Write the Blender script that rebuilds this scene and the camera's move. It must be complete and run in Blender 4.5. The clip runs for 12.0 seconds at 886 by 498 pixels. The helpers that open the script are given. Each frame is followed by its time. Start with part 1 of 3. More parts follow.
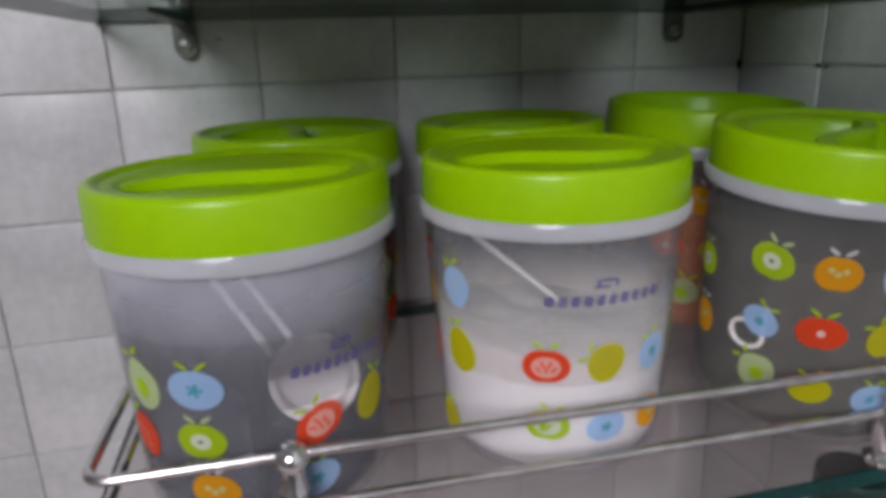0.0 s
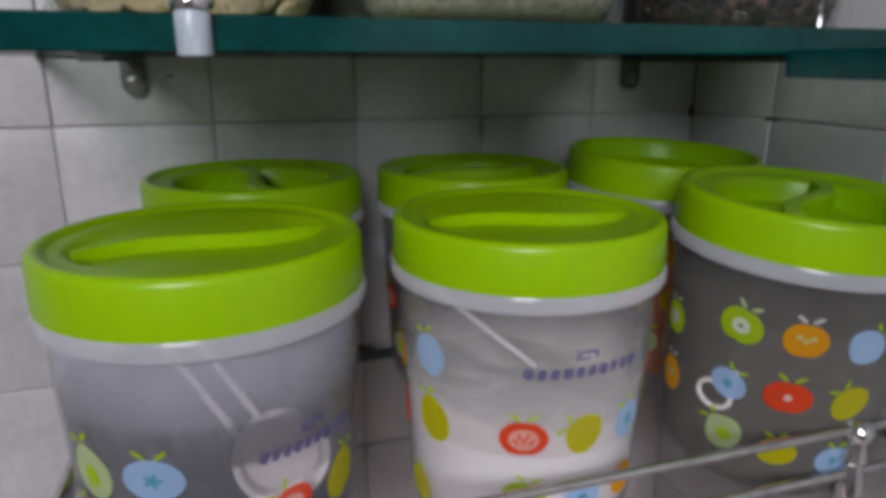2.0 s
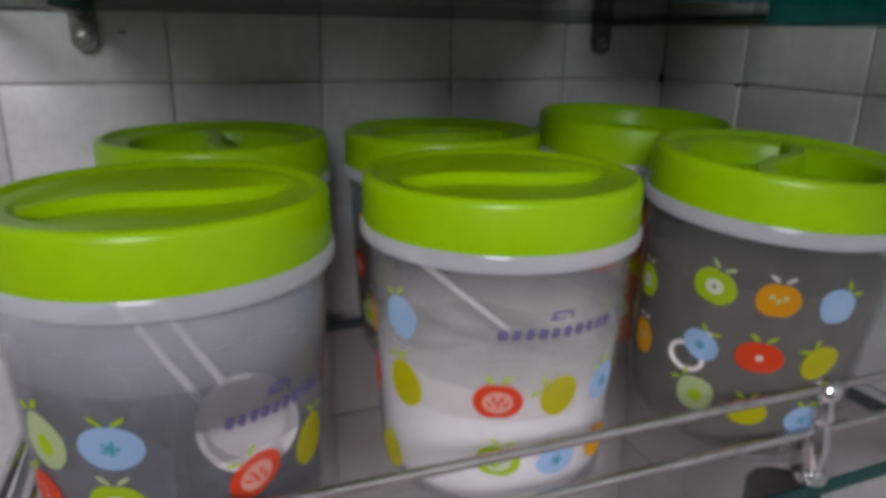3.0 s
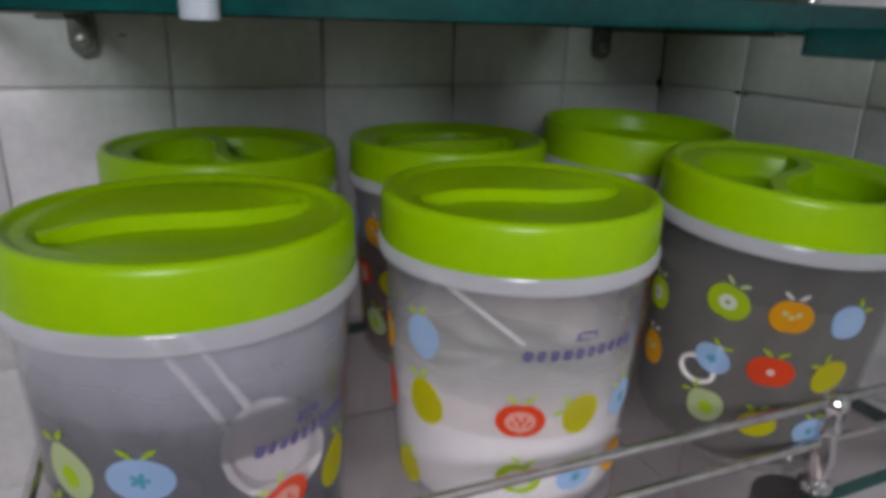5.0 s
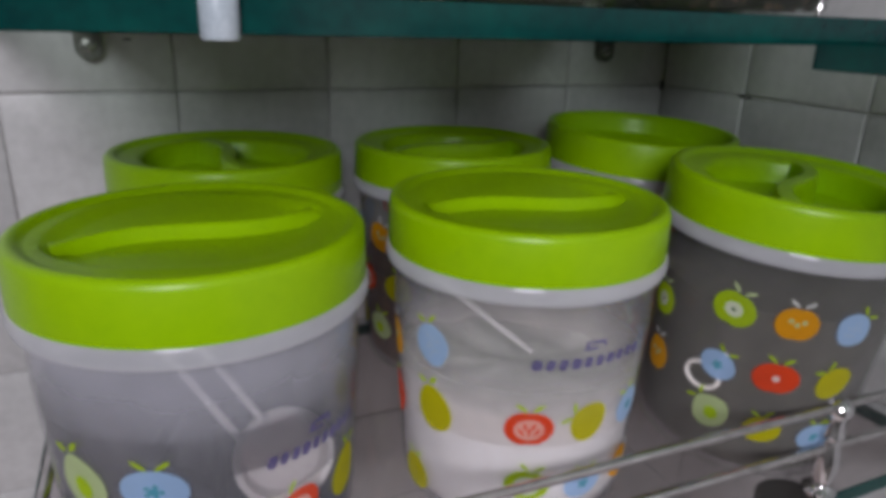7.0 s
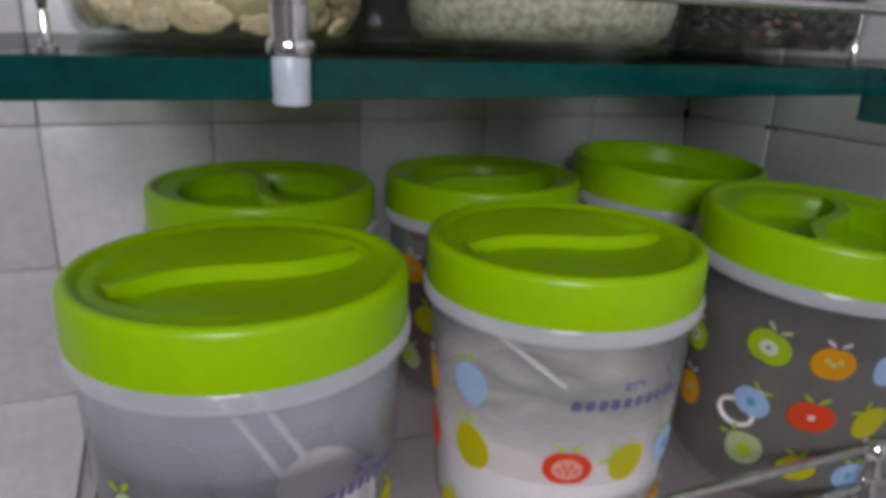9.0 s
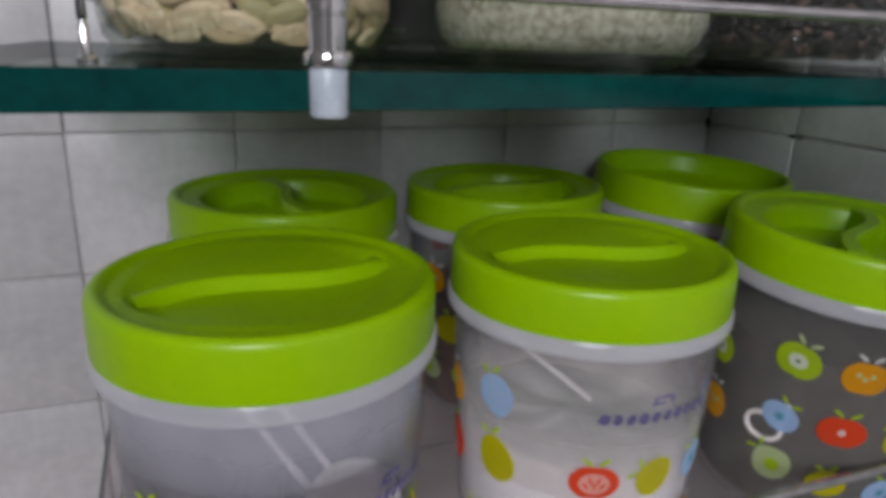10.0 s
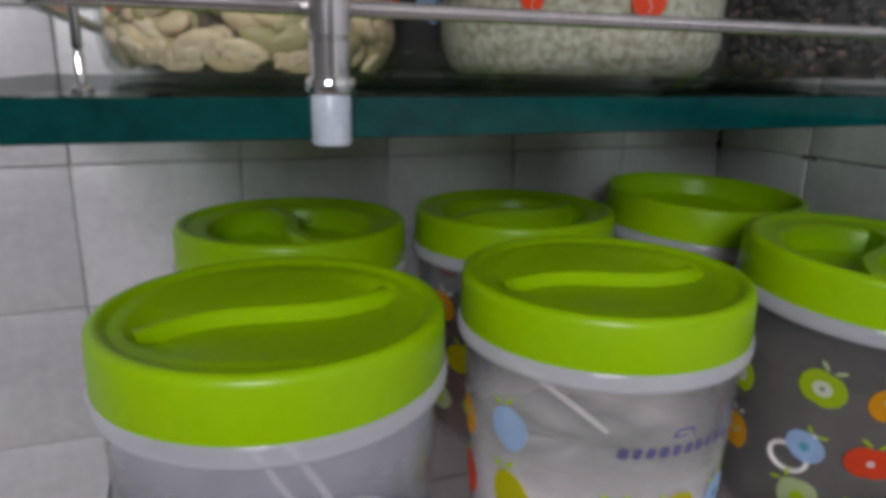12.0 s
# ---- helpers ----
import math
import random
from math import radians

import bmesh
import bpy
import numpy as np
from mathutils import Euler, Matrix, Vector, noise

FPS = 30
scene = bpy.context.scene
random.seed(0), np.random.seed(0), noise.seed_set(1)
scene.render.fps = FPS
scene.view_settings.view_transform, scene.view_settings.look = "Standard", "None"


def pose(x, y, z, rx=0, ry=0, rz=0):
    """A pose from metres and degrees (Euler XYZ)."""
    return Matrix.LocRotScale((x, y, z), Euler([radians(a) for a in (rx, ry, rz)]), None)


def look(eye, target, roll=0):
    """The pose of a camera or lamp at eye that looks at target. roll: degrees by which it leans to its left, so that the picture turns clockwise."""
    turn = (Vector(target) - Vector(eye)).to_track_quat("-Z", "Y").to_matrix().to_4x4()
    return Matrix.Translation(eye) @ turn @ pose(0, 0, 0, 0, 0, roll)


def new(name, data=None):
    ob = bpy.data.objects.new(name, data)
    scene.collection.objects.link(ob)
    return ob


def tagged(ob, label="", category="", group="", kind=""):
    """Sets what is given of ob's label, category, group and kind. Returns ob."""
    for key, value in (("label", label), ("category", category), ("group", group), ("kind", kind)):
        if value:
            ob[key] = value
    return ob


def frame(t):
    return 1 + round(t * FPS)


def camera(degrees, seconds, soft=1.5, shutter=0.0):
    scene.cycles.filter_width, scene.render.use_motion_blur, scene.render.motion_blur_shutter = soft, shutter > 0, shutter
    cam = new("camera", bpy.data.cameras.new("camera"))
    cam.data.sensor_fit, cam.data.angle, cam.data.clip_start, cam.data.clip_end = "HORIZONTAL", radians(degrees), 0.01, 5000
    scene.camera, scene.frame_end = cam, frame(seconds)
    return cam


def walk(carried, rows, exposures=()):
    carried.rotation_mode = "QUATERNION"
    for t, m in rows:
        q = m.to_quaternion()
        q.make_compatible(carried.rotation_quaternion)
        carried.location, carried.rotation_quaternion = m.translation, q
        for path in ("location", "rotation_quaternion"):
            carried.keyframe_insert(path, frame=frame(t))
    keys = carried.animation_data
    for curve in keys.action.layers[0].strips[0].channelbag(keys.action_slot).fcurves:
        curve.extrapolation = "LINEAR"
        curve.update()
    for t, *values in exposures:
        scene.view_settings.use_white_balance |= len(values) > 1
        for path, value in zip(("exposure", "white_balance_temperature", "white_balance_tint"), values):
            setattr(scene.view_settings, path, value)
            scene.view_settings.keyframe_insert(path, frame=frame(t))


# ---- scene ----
cam = camera(66.9, 12.0, soft=4.8)
PATH = [
    (0, (-0.41, -0.546, 0.223), (0.029, 1.317, -0.354), -1.9),
    (0.5, (-0.418, -0.534, 0.227), (0.116, 1.299, -0.369), -2.1),
    (1, (-0.444, -0.516, 0.242), (0.194, 1.296, -0.313), 0.0),
    (1.5, (-0.43, -0.522, 0.244), (0.195, 1.295, -0.31), -0.1),
    (2, (-0.422, -0.524, 0.244), (0.2, 1.299, -0.296), 0.1),
    (2.5, (-0.418, -0.52, 0.234), (0.277, 1.262, -0.351), 1.5),
    (3, (-0.422, -0.516, 0.233), (0.289, 1.254, -0.37), 0.8),
    (5, (-0.44, -0.502, 0.246), (0.336, 1.228, -0.391), 1.6),
    (5.5, (-0.441, -0.502, 0.247), (0.338, 1.225, -0.396), 1.7),
    (6, (-0.444, -0.499, 0.247), (0.349, 1.221, -0.397), 1.9),
    (6.5, (-0.443, -0.5, 0.249), (0.341, 1.221, -0.401), 1.7),
    (8.5, (-0.457, -0.492, 0.26), (0.32, 1.241, -0.367), 2.0),
    (9, (-0.458, -0.493, 0.264), (0.303, 1.252, -0.348), 1.9),
    (9.5, (-0.465, -0.495, 0.269), (0.278, 1.264, -0.326), 2.0),
    (10, (-0.463, -0.488, 0.265), (0.267, 1.276, -0.331), 1.9),
    (10.5, (-0.463, -0.491, 0.268), (0.256, 1.284, -0.309), 1.7),
    (11, (-0.461, -0.482, 0.269), (0.286, 1.281, -0.308), 1.7),
    (11.5, (-0.461, -0.485, 0.272), (0.269, 1.298, -0.264), 0.4),
    (12, (-0.46, -0.481, 0.264), (0.251, 1.314, -0.259), 0.9),
]
walk(cam, [(t, look(eye, target, roll)) for t, eye, target, roll in PATH], [(0.0, 0.18), (1.0, 0.06), (2.0, 0.0), (7.0, 0.0), (12.0, -0.08)])

# ---- light ----
world = bpy.data.worlds.new("world")
scene.world = world
world.use_nodes = True
wn = world.node_tree.nodes
sky = wn.new("ShaderNodeTexSky")
sky.sky_type = "NISHITA"
sky.sun_disc = False
sky.sun_elevation = radians(40)
sky.sun_rotation = radians(250)
world.node_tree.links.new(sky.outputs[0], wn["Background"].inputs[0])
wn["Background"].inputs[1].default_value = 0.10

DAY_POWER = 42.5


def window_light(name, power, size_x, size_y, eye, target, colour):
    data = bpy.data.lights.new(name, "AREA")
    data.shape, data.size, data.size_y, data.energy, data.color = "RECTANGLE", size_x, size_y, power, colour
    ob = new(name, data)
    ob.matrix_world = look(eye, target)
    return ob


# daylight standing in the high window of the left wall, behind the camera
window_light("window_daylight", DAY_POWER, 0.80, 0.66, (-1.17, -1.95, 1.03), (-0.30, -0.20, 0.10), (1.0, 0.985, 1.05))


# ---- materials ----
def material(name, colour, rough=0.5, metal=0.0, spec=0.5):
    m = bpy.data.materials.new(name)
    m.use_nodes = True
    b = m.node_tree.nodes["Principled BSDF"]
    b.inputs["Base Color"].default_value = (*colour, 1)
    b.inputs["Roughness"].default_value = rough
    b.inputs["Metallic"].default_value = metal
    b.inputs["Specular IOR Level"].default_value = spec
    return m


def node(m, kind, **settings):
    n = m.node_tree.nodes.new(kind)
    for key, value in settings.items():
        n.inputs[key].default_value = value
    return n


def link(m, a, b):
    m.node_tree.links.new(a, b)


def mottled(name, low, high, scale, rough=0.5, bump=0.0, bump_scale=None, metal=0.0, detail=5.0, low_at=0.35, high_at=0.65, distance=0.001, spec=0.5):
    """A surface of two mixed tones at two scales, with fine relief."""
    m = material(name, low, rough, metal, spec)
    b = m.node_tree.nodes["Principled BSDF"]
    co = node(m, "ShaderNodeTexCoord")
    big = node(m, "ShaderNodeTexNoise", Scale=scale, Detail=detail)
    fine = node(m, "ShaderNodeTexNoise", Scale=scale * 9, Detail=3.0)
    link(m, co.outputs["Object"], big.inputs["Vector"])
    link(m, co.outputs["Object"], fine.inputs["Vector"])
    mix = m.node_tree.nodes.new("ShaderNodeMath")
    mix.operation = "MULTIPLY_ADD"
    mix.inputs[1].default_value = 0.35
    link(m, fine.outputs["Fac"], mix.inputs[0])
    scaled = m.node_tree.nodes.new("ShaderNodeMath")
    scaled.operation = "MULTIPLY"
    scaled.inputs[1].default_value = 0.65
    link(m, big.outputs["Fac"], scaled.inputs[0])
    link(m, scaled.outputs[0], mix.inputs[2])
    ramp = m.node_tree.nodes.new("ShaderNodeValToRGB")
    ramp.color_ramp.elements[0].position, ramp.color_ramp.elements[1].position = low_at, high_at
    ramp.color_ramp.elements[0].color, ramp.color_ramp.elements[1].color = (*low, 1), (*high, 1)
    link(m, mix.outputs[0], ramp.inputs["Fac"])
    link(m, ramp.outputs["Color"], b.inputs["Base Color"])
    if bump:
        relief = node(m, "ShaderNodeTexNoise", Scale=bump_scale or scale * 6, Detail=4.0)
        link(m, co.outputs["Object"], relief.inputs["Vector"])
        bm_node = node(m, "ShaderNodeBump", Strength=bump, Distance=distance)
        link(m, relief.outputs["Fac"], bm_node.inputs["Height"])
        link(m, bm_node.outputs["Normal"], b.inputs["Normal"])
    return m


def see_through(name, tint, body, share, rough, gloss_rough, gloss=0.5):
    """Clear or milky sheet: a share of body scatter over a tinted clear layer, with a Fresnel gloss."""
    m = bpy.data.materials.new(name)
    m.use_nodes = True
    nt = m.node_tree
    nt.nodes.remove(nt.nodes["Principled BSDF"])
    clear = node(m, "ShaderNodeBsdfTransparent", Color=(*tint, 1))
    last = clear.outputs[0]
    if share:
        scatter = node(m, "ShaderNodeBsdfDiffuse", Color=(*body, 1), Roughness=rough)
        through_light = node(m, "ShaderNodeBsdfTranslucent", Color=(*body, 1))
        both = node(m, "ShaderNodeMixShader", Fac=0.45)
        link(m, scatter.outputs[0], both.inputs[1])
        link(m, through_light.outputs[0], both.inputs[2])
        co = node(m, "ShaderNodeTexCoord")
        cloud = node(m, "ShaderNodeTexNoise", Scale=30.0, Detail=4.0)
        link(m, co.outputs["Object"], cloud.inputs["Vector"])
        span = node(m, "ShaderNodeMapRange")
        span.inputs["To Min"].default_value, span.inputs["To Max"].default_value = share * 0.8, share * 1.2
        link(m, cloud.outputs["Fac"], span.inputs["Value"])
        mixed = node(m, "ShaderNodeMixShader")
        link(m, span.outputs[0], mixed.inputs[0])
        link(m, clear.outputs[0], mixed.inputs[1])
        link(m, both.outputs[0], mixed.inputs[2])
        last = mixed.outputs[0]
    shine = node(m, "ShaderNodeBsdfGlossy", Roughness=gloss_rough)
    facing = node(m, "ShaderNodeLayerWeight", Blend=0.5)
    power = m.node_tree.nodes.new("ShaderNodeMath")
    power.operation = "POWER"
    power.inputs[1].default_value = 4.0
    link(m, facing.outputs["Facing"], power.inputs[0])
    lift = m.node_tree.nodes.new("ShaderNodeMath")
    lift.operation = "MULTIPLY_ADD"
    lift.inputs[1].default_value, lift.inputs[2].default_value = gloss, 0.03
    link(m, power.outputs[0], lift.inputs[0])
    top = node(m, "ShaderNodeMixShader")
    link(m, lift.outputs[0], top.inputs[0])
    link(m, last, top.inputs[1])
    link(m, shine.outputs[0], top.inputs[2])
    link(m, top.outputs[0], nt.nodes["Material Output"].inputs["Surface"])
    return m


M_TILE = mottled("glazed_wall_tile", (0.36, 0.355, 0.36), (0.51, 0.505, 0.51), 14, 0.34, 0.25, 60, low_at=0.3, high_at=0.62)
# each tile a little lighter or darker than its neighbour, with grey smudges
nt_ = M_TILE.node_tree
info_ = nt_.nodes.new("ShaderNodeObjectInfo")
tone_ = nt_.nodes.new("ShaderNodeHueSaturation")
span_ = nt_.nodes.new("ShaderNodeMapRange")
span_.inputs["To Min"].default_value, span_.inputs["To Max"].default_value = 0.93, 1.05
nt_.links.new(info_.outputs["Random"], span_.inputs["Value"])
nt_.links.new(span_.outputs[0], tone_.inputs["Value"])
ramp_ = [n for n in nt_.nodes if n.bl_idname == "ShaderNodeValToRGB"][0]
nt_.links.new(ramp_.outputs["Color"], tone_.inputs["Color"])
nt_.links.new(tone_.outputs["Color"], nt_.nodes["Principled BSDF"].inputs["Base Color"])
M_GROUT = mottled("dirty_tile_grout", (0.24, 0.235, 0.23), (0.54, 0.53, 0.52), 22, 0.9, 0.5, 200)
M_PAINT = mottled("wall_paint", (0.26, 0.255, 0.25), (0.34, 0.335, 0.33), 3, 0.8, 0.2, 60)
M_FLOOR = mottled("floor_stone", (0.20, 0.18, 0.16), (0.30, 0.27, 0.25), 5, 0.4, 0.1)
M_COUNTER = mottled("pinkish_stone", (0.52, 0.43, 0.41), (0.66, 0.57, 0.55), 40, 0.3, 0.05)
M_LID = mottled("lime_green_plastic", (0.222, 0.405, 0.0), (0.256, 0.450, 0.0), 20, 0.30, 0.06, 300, distance=0.0004, spec=0.26)
M_MILKY = see_through("milky_plastic", (0.95, 0.95, 0.96), (0.87, 0.87, 0.95), 0.075, 0.6, 0.2)
M_CLEARER = see_through("clearer_plastic", (0.95, 0.95, 0.95), (0.84, 0.83, 0.82), 0.06, 0.6, 0.2)
M_RIM = see_through("thick_milky_plastic", (0.9, 0.9, 0.92), (0.92, 0.92, 0.97), 0.42, 0.6, 0.16)
M_GLASS = see_through("shelf_glass", (0.90, 0.88, 0.88), (0.46, 0.41, 0.40), 0.08, 0.5, 0.04)
# tinted darker than the lower glass, so less light passes to what stands below
M_TINTEDGLASS = see_through("tinted_shelf_glass", (0.80, 0.85, 0.82), (0.5, 0.5, 0.5), 0.0, 0.5, 0.03)
M_JARGLASS = see_through("clear_jar_glass", (0.955, 0.970, 0.955), (0.8, 0.85, 0.8), 0.015, 0.5, 0.03)
M_EDGE = mottled("green_glass_edge", (0.0004, 0.020, 0.021), (0.0008, 0.052, 0.044), 26, 0.12, 0.0, spec=0.3)
M_CHROME = mottled("chrome", (0.72, 0.71, 0.72), (0.86, 0.85, 0.86), 60, 0.14, 0.03, 300, metal=1.0)
M_RAIL = mottled("worn_chrome_rail", (0.50, 0.47, 0.47), (0.74, 0.71, 0.71), 90, 0.24, 0.08, 400, metal=1.0)
M_BRACKET = mottled("dull_cast_bracket", (0.055, 0.058, 0.05), (0.17, 0.17, 0.15), 70, 0.45, 0.35, 250, metal=0.6)
M_SCREW = mottled("dull_screw", (0.20, 0.20, 0.19), (0.36, 0.35, 0.33), 120, 0.42, 0.1, 300, metal=0.8)
M_FOOT = mottled("frosted_post_foot", (0.30, 0.35, 0.40), (0.48, 0.53, 0.58), 90, 0.35, 0.0)


# ---- building helpers ----
def mesh_of(bm, name, mats=(), smooth=True):
    me = bpy.data.meshes.new(name)
    bm.normal_update()
    bm.to_mesh(me)
    bm.free()
    for m in mats if isinstance(mats, (list, tuple)) else (mats,):
        me.materials.append(m)
    if smooth:
        me.polygons.foreach_set("use_smooth", [True] * len(me.polygons))
        me.set_sharp_from_angle(angle=radians(38))
    return me


def part(name, bm, mat, parent, label="", smooth=True):
    ob = new(name, mesh_of(bm, name, mat, smooth))
    ob.parent = parent
    if label:
        ob["label"] = label
    return ob


def thing(name, x, y, z, label, category, group="", kind="", turn=0.0):
    ob = new(name)
    ob.matrix_basis = pose(x, y, z, 0, 0, turn)
    ob.empty_display_size = 0.02
    return tagged(ob, label, category, group, kind)


def lathe(profile, steps=64, closed=False, bm=None):
    """Turn a profile of (radius, height) round z."""
    bm = bm or bmesh.new()
    rings = []
    for r, z in profile:
        if r < 1e-6:
            rings.append([bm.verts.new((0, 0, z))])
        else:
            rings.append([bm.verts.new((r * math.cos(2 * math.pi * k / steps), r * math.sin(2 * math.pi * k / steps), z)) for k in range(steps)])
    pairs = list(zip(rings, rings[1:])) + ([(rings[-1], rings[0])] if closed else [])
    for a, b in pairs:
        for k in range(steps):
            n = (k + 1) % steps
            if len(a) == 1 and len(b) > 1:
                bm.faces.new((a[0], b[n], b[k]))
            elif len(b) == 1 and len(a) > 1:
                bm.faces.new((a[k], a[n], b[0]))
            elif len(a) > 1:
                bm.faces.new((a[k], a[n], b[n], b[k]))
    bmesh.ops.recalc_face_normals(bm, faces=bm.faces)
    return bm


def box(x0, x1, y0, y1, z0, z1, bevel=0.0, bm=None):
    bm = bm or bmesh.new()
    made = bmesh.ops.create_cube(bm, size=1.0, matrix=Matrix.Translation(((x0 + x1) / 2, (y0 + y1) / 2, (z0 + z1) / 2)) @ Matrix.Diagonal((x1 - x0, y1 - y0, z1 - z0, 1)))
    if bevel:
        edges = list({e for v in made["verts"] for e in v.link_edges})
        bmesh.ops.bevel(bm, geom=edges, offset=bevel, segments=2, affect="EDGES")
    return bm


def tube(points, radius, steps=12, bm=None, radii=None):
    """A round rod along points."""
    bm = bm or bmesh.new()
    pts = [Vector(p) for p in points]
    rings = []
    side = None
    for i, p in enumerate(pts):
        ahead = (pts[min(i + 1, len(pts) - 1)] - pts[max(i - 1, 0)]).normalized()
        if side is None:
            side = ahead.orthogonal().normalized()
        side = (side - ahead * side.dot(ahead)).normalized()
        up = ahead.cross(side)
        r = radii[i] if radii else radius
        rings.append([bm.verts.new(p + r * (math.cos(2 * math.pi * k / steps) * side + math.sin(2 * math.pi * k / steps) * up)) for k in range(steps)])
    for a, b in zip(rings, rings[1:]):
        for k in range(steps):
            bm.faces.new((a[k], a[(k + 1) % steps], b[(k + 1) % steps], b[k]))
    bm.faces.new(rings[0][::-1])
    bm.faces.new(rings[-1])
    bmesh.ops.recalc_face_normals(bm, faces=bm.faces)
    return bm


# ---- the room ----
FLOOR_Z, CEIL_Z = -1.20, 1.90
COUNTER_Z = -0.348
ROW_Z, ROW_H, COL_W = 0.2, 0.0955, 0.105


def structure(name, bm, mat, label, category="wall"):
    ob = new(name, mesh_of(bm, name, mat, smooth=False))
    return tagged(ob, label, category, "", "structure")


wall_back = structure("wall_back", box(-1.3, 0.1, 0.0025, 0.12, FLOOR_Z, CEIL_Z), M_GROUT, "grey-white tiled kitchen wall with dirty joints behind the shelves")
wall_right = structure("wall_right", box(0.0025, 0.12, -2.5, 0.0025, FLOOR_Z, CEIL_Z), M_GROUT, "grey-white tiled side wall meeting the back wall in a corner")
structure("wall_front", box(-1.3, 0.1, -2.6, -2.5, FLOOR_Z, CEIL_Z), M_PAINT, "plain painted wall closing the room")
bm = box(-1.3, -1.2, -2.5, -2.40, FLOOR_Z, CEIL_Z)
box(-1.3, -1.2, -1.50, 0.0025, FLOOR_Z, CEIL_Z, bm=bm)
box(-1.3, -1.2, -2.40, -1.50, FLOOR_Z, 0.66, bm=bm)
box(-1.3, -1.2, -2.40, -1.50, 1.41, CEIL_Z, bm=bm)
structure("wall_left", bm, M_PAINT, "plain painted wall with a window opening")
structure("floor", box(-1.3, 0.1, -2.6, 0.1, FLOOR_Z - 0.1, FLOOR_Z), M_FLOOR, "plain stone floor of the kitchen", "floor")
structure("ceiling", box(-1.3, 0.1, -2.6, 0.1, CEIL_Z, CEIL_Z + 0.1), M_PAINT, "plain painted ceiling", "ceiling")
structure("counter", box(-1.2, 0.0, -0.6, 0.0, COUNTER_Z - 0.04, COUNTER_Z, 0.004), M_COUNTER, "polished pinkish stone counter below the shelves", "counter")

# ---- glass shelves ----
LOW_TOP, LOW_BOTTOM, LOW_FRONT = 0.006, -0.004, -0.306
UP_TOP, UP_BOTTOM, UP_FRONT = 0.2568, 0.2463, -0.315


def glass_shelf(x0, x1, y0, y1, z0, z1, label, glass):
    shelf = thing("glass_shelf", x0, y1, z0, label, "shelf")
    w, d, h = x1 - x0, y1 - y0, z1 - z0
    part("plate", box(0.0012, w - 0.0012, -d + 0.0012, -0.0012, 0, h), glass, shelf, "clear greenish glass plate", False)
    part("front_edge", box(0, w, -d, -d + 0.0012, 0.0003, h - 0.0003, 0.0003), M_EDGE, shelf, "polished dark green front edge")
    part("back_edge", box(0, w, -0.0012, 0, 0.0003, h - 0.0003, 0.0003), M_EDGE, shelf, "dark green back edge")
    part("side_edge", box(0, 0.0012, -d + 0.0013, -0.0013, 0.0003, h - 0.0003, 0.0003), M_EDGE, shelf, "dark green side edge")
    part("side_edge", box(w - 0.0012, w, -d + 0.0013, -0.0013, 0.0003, h - 0.0003, 0.0003), M_EDGE, shelf, "dark green side edge")
    return shelf


glass_shelf(-0.518, -0.003, LOW_FRONT, -0.003, LOW_BOTTOM, LOW_TOP, "thick clear glass shelf with dark green edges below the jars", M_GLASS)
glass_shelf(-0.530, -0.003, UP_FRONT, -0.003, UP_BOTTOM, UP_TOP, "thick clear glass upper shelf with dark green polished edge", M_TINTEDGLASS)
glass_shelf(-0.223, -0.003, -0.72, UP_FRONT - 0.010, 0.2382, 0.2482, "glass shelf along the side wall with bright green edge", M_TINTEDGLASS)


# ---- shelf rails and posts ----
def bend(a, corner, b, radius, steps=8):
    """Points from a round a corner to b."""
    a, c, b = Vector(a), Vector(corner), Vector(b)
    p, q = c + (a - c).normalized() * radius, c + (b - c).normalized() * radius
    pts = [a, p]
    for k in range(1, steps):
        t = k / steps
        pts.append((1 - t) ** 2 * p + 2 * t * (1 - t) * c + t * t * q)
    return pts + [q, b]


def rail(z, y, x_left, x_right, radius, label, turn=0.0):
    holder = thing("shelf_rail", x_left, y, z, label, "rail", turn=turn)
    pts = bend((x_right - x_left, 0, 0), (0, 0, 0), (0, -y - 0.002, 0), 0.012)
    part("front_rod", tube(pts[:2], radius), M_RAIL, holder)
    part("bend", tube(pts[1:-1], radius), M_RAIL, holder)
    part("side_rod", tube(pts[-2:], radius), M_RAIL, holder)
    cup = part("wall_flange", lathe([(radius, 0.004), (radius * 2.2, 0.0035), (radius * 2.4, 0), (radius, 0)], 20, closed=True), M_CHROME, holder, "small chrome wall flange")
    cup.matrix_basis = pose(0, -y - 0.0005, 0, 90, 0, 0)
    return holder


RAIL_Y, RAIL_TURN = -0.2890, -1.7  # the lower guard stands a little askew to the wall
rail(0.0610, RAIL_Y, -0.500, 0.001, 0.0025, "worn chrome guard rail round the lower glass shelf", RAIL_TURN)
rail(0.0350, RAIL_Y, -0.500, 0.001, 0.0025, "worn chrome guard rail just above the lower glass", RAIL_TURN)
URAIL_Y = -0.3110
rail(0.2775, URAIL_Y, -0.488, 0.001, 0.0021, "chrome guard rail along the upper glass shelf")


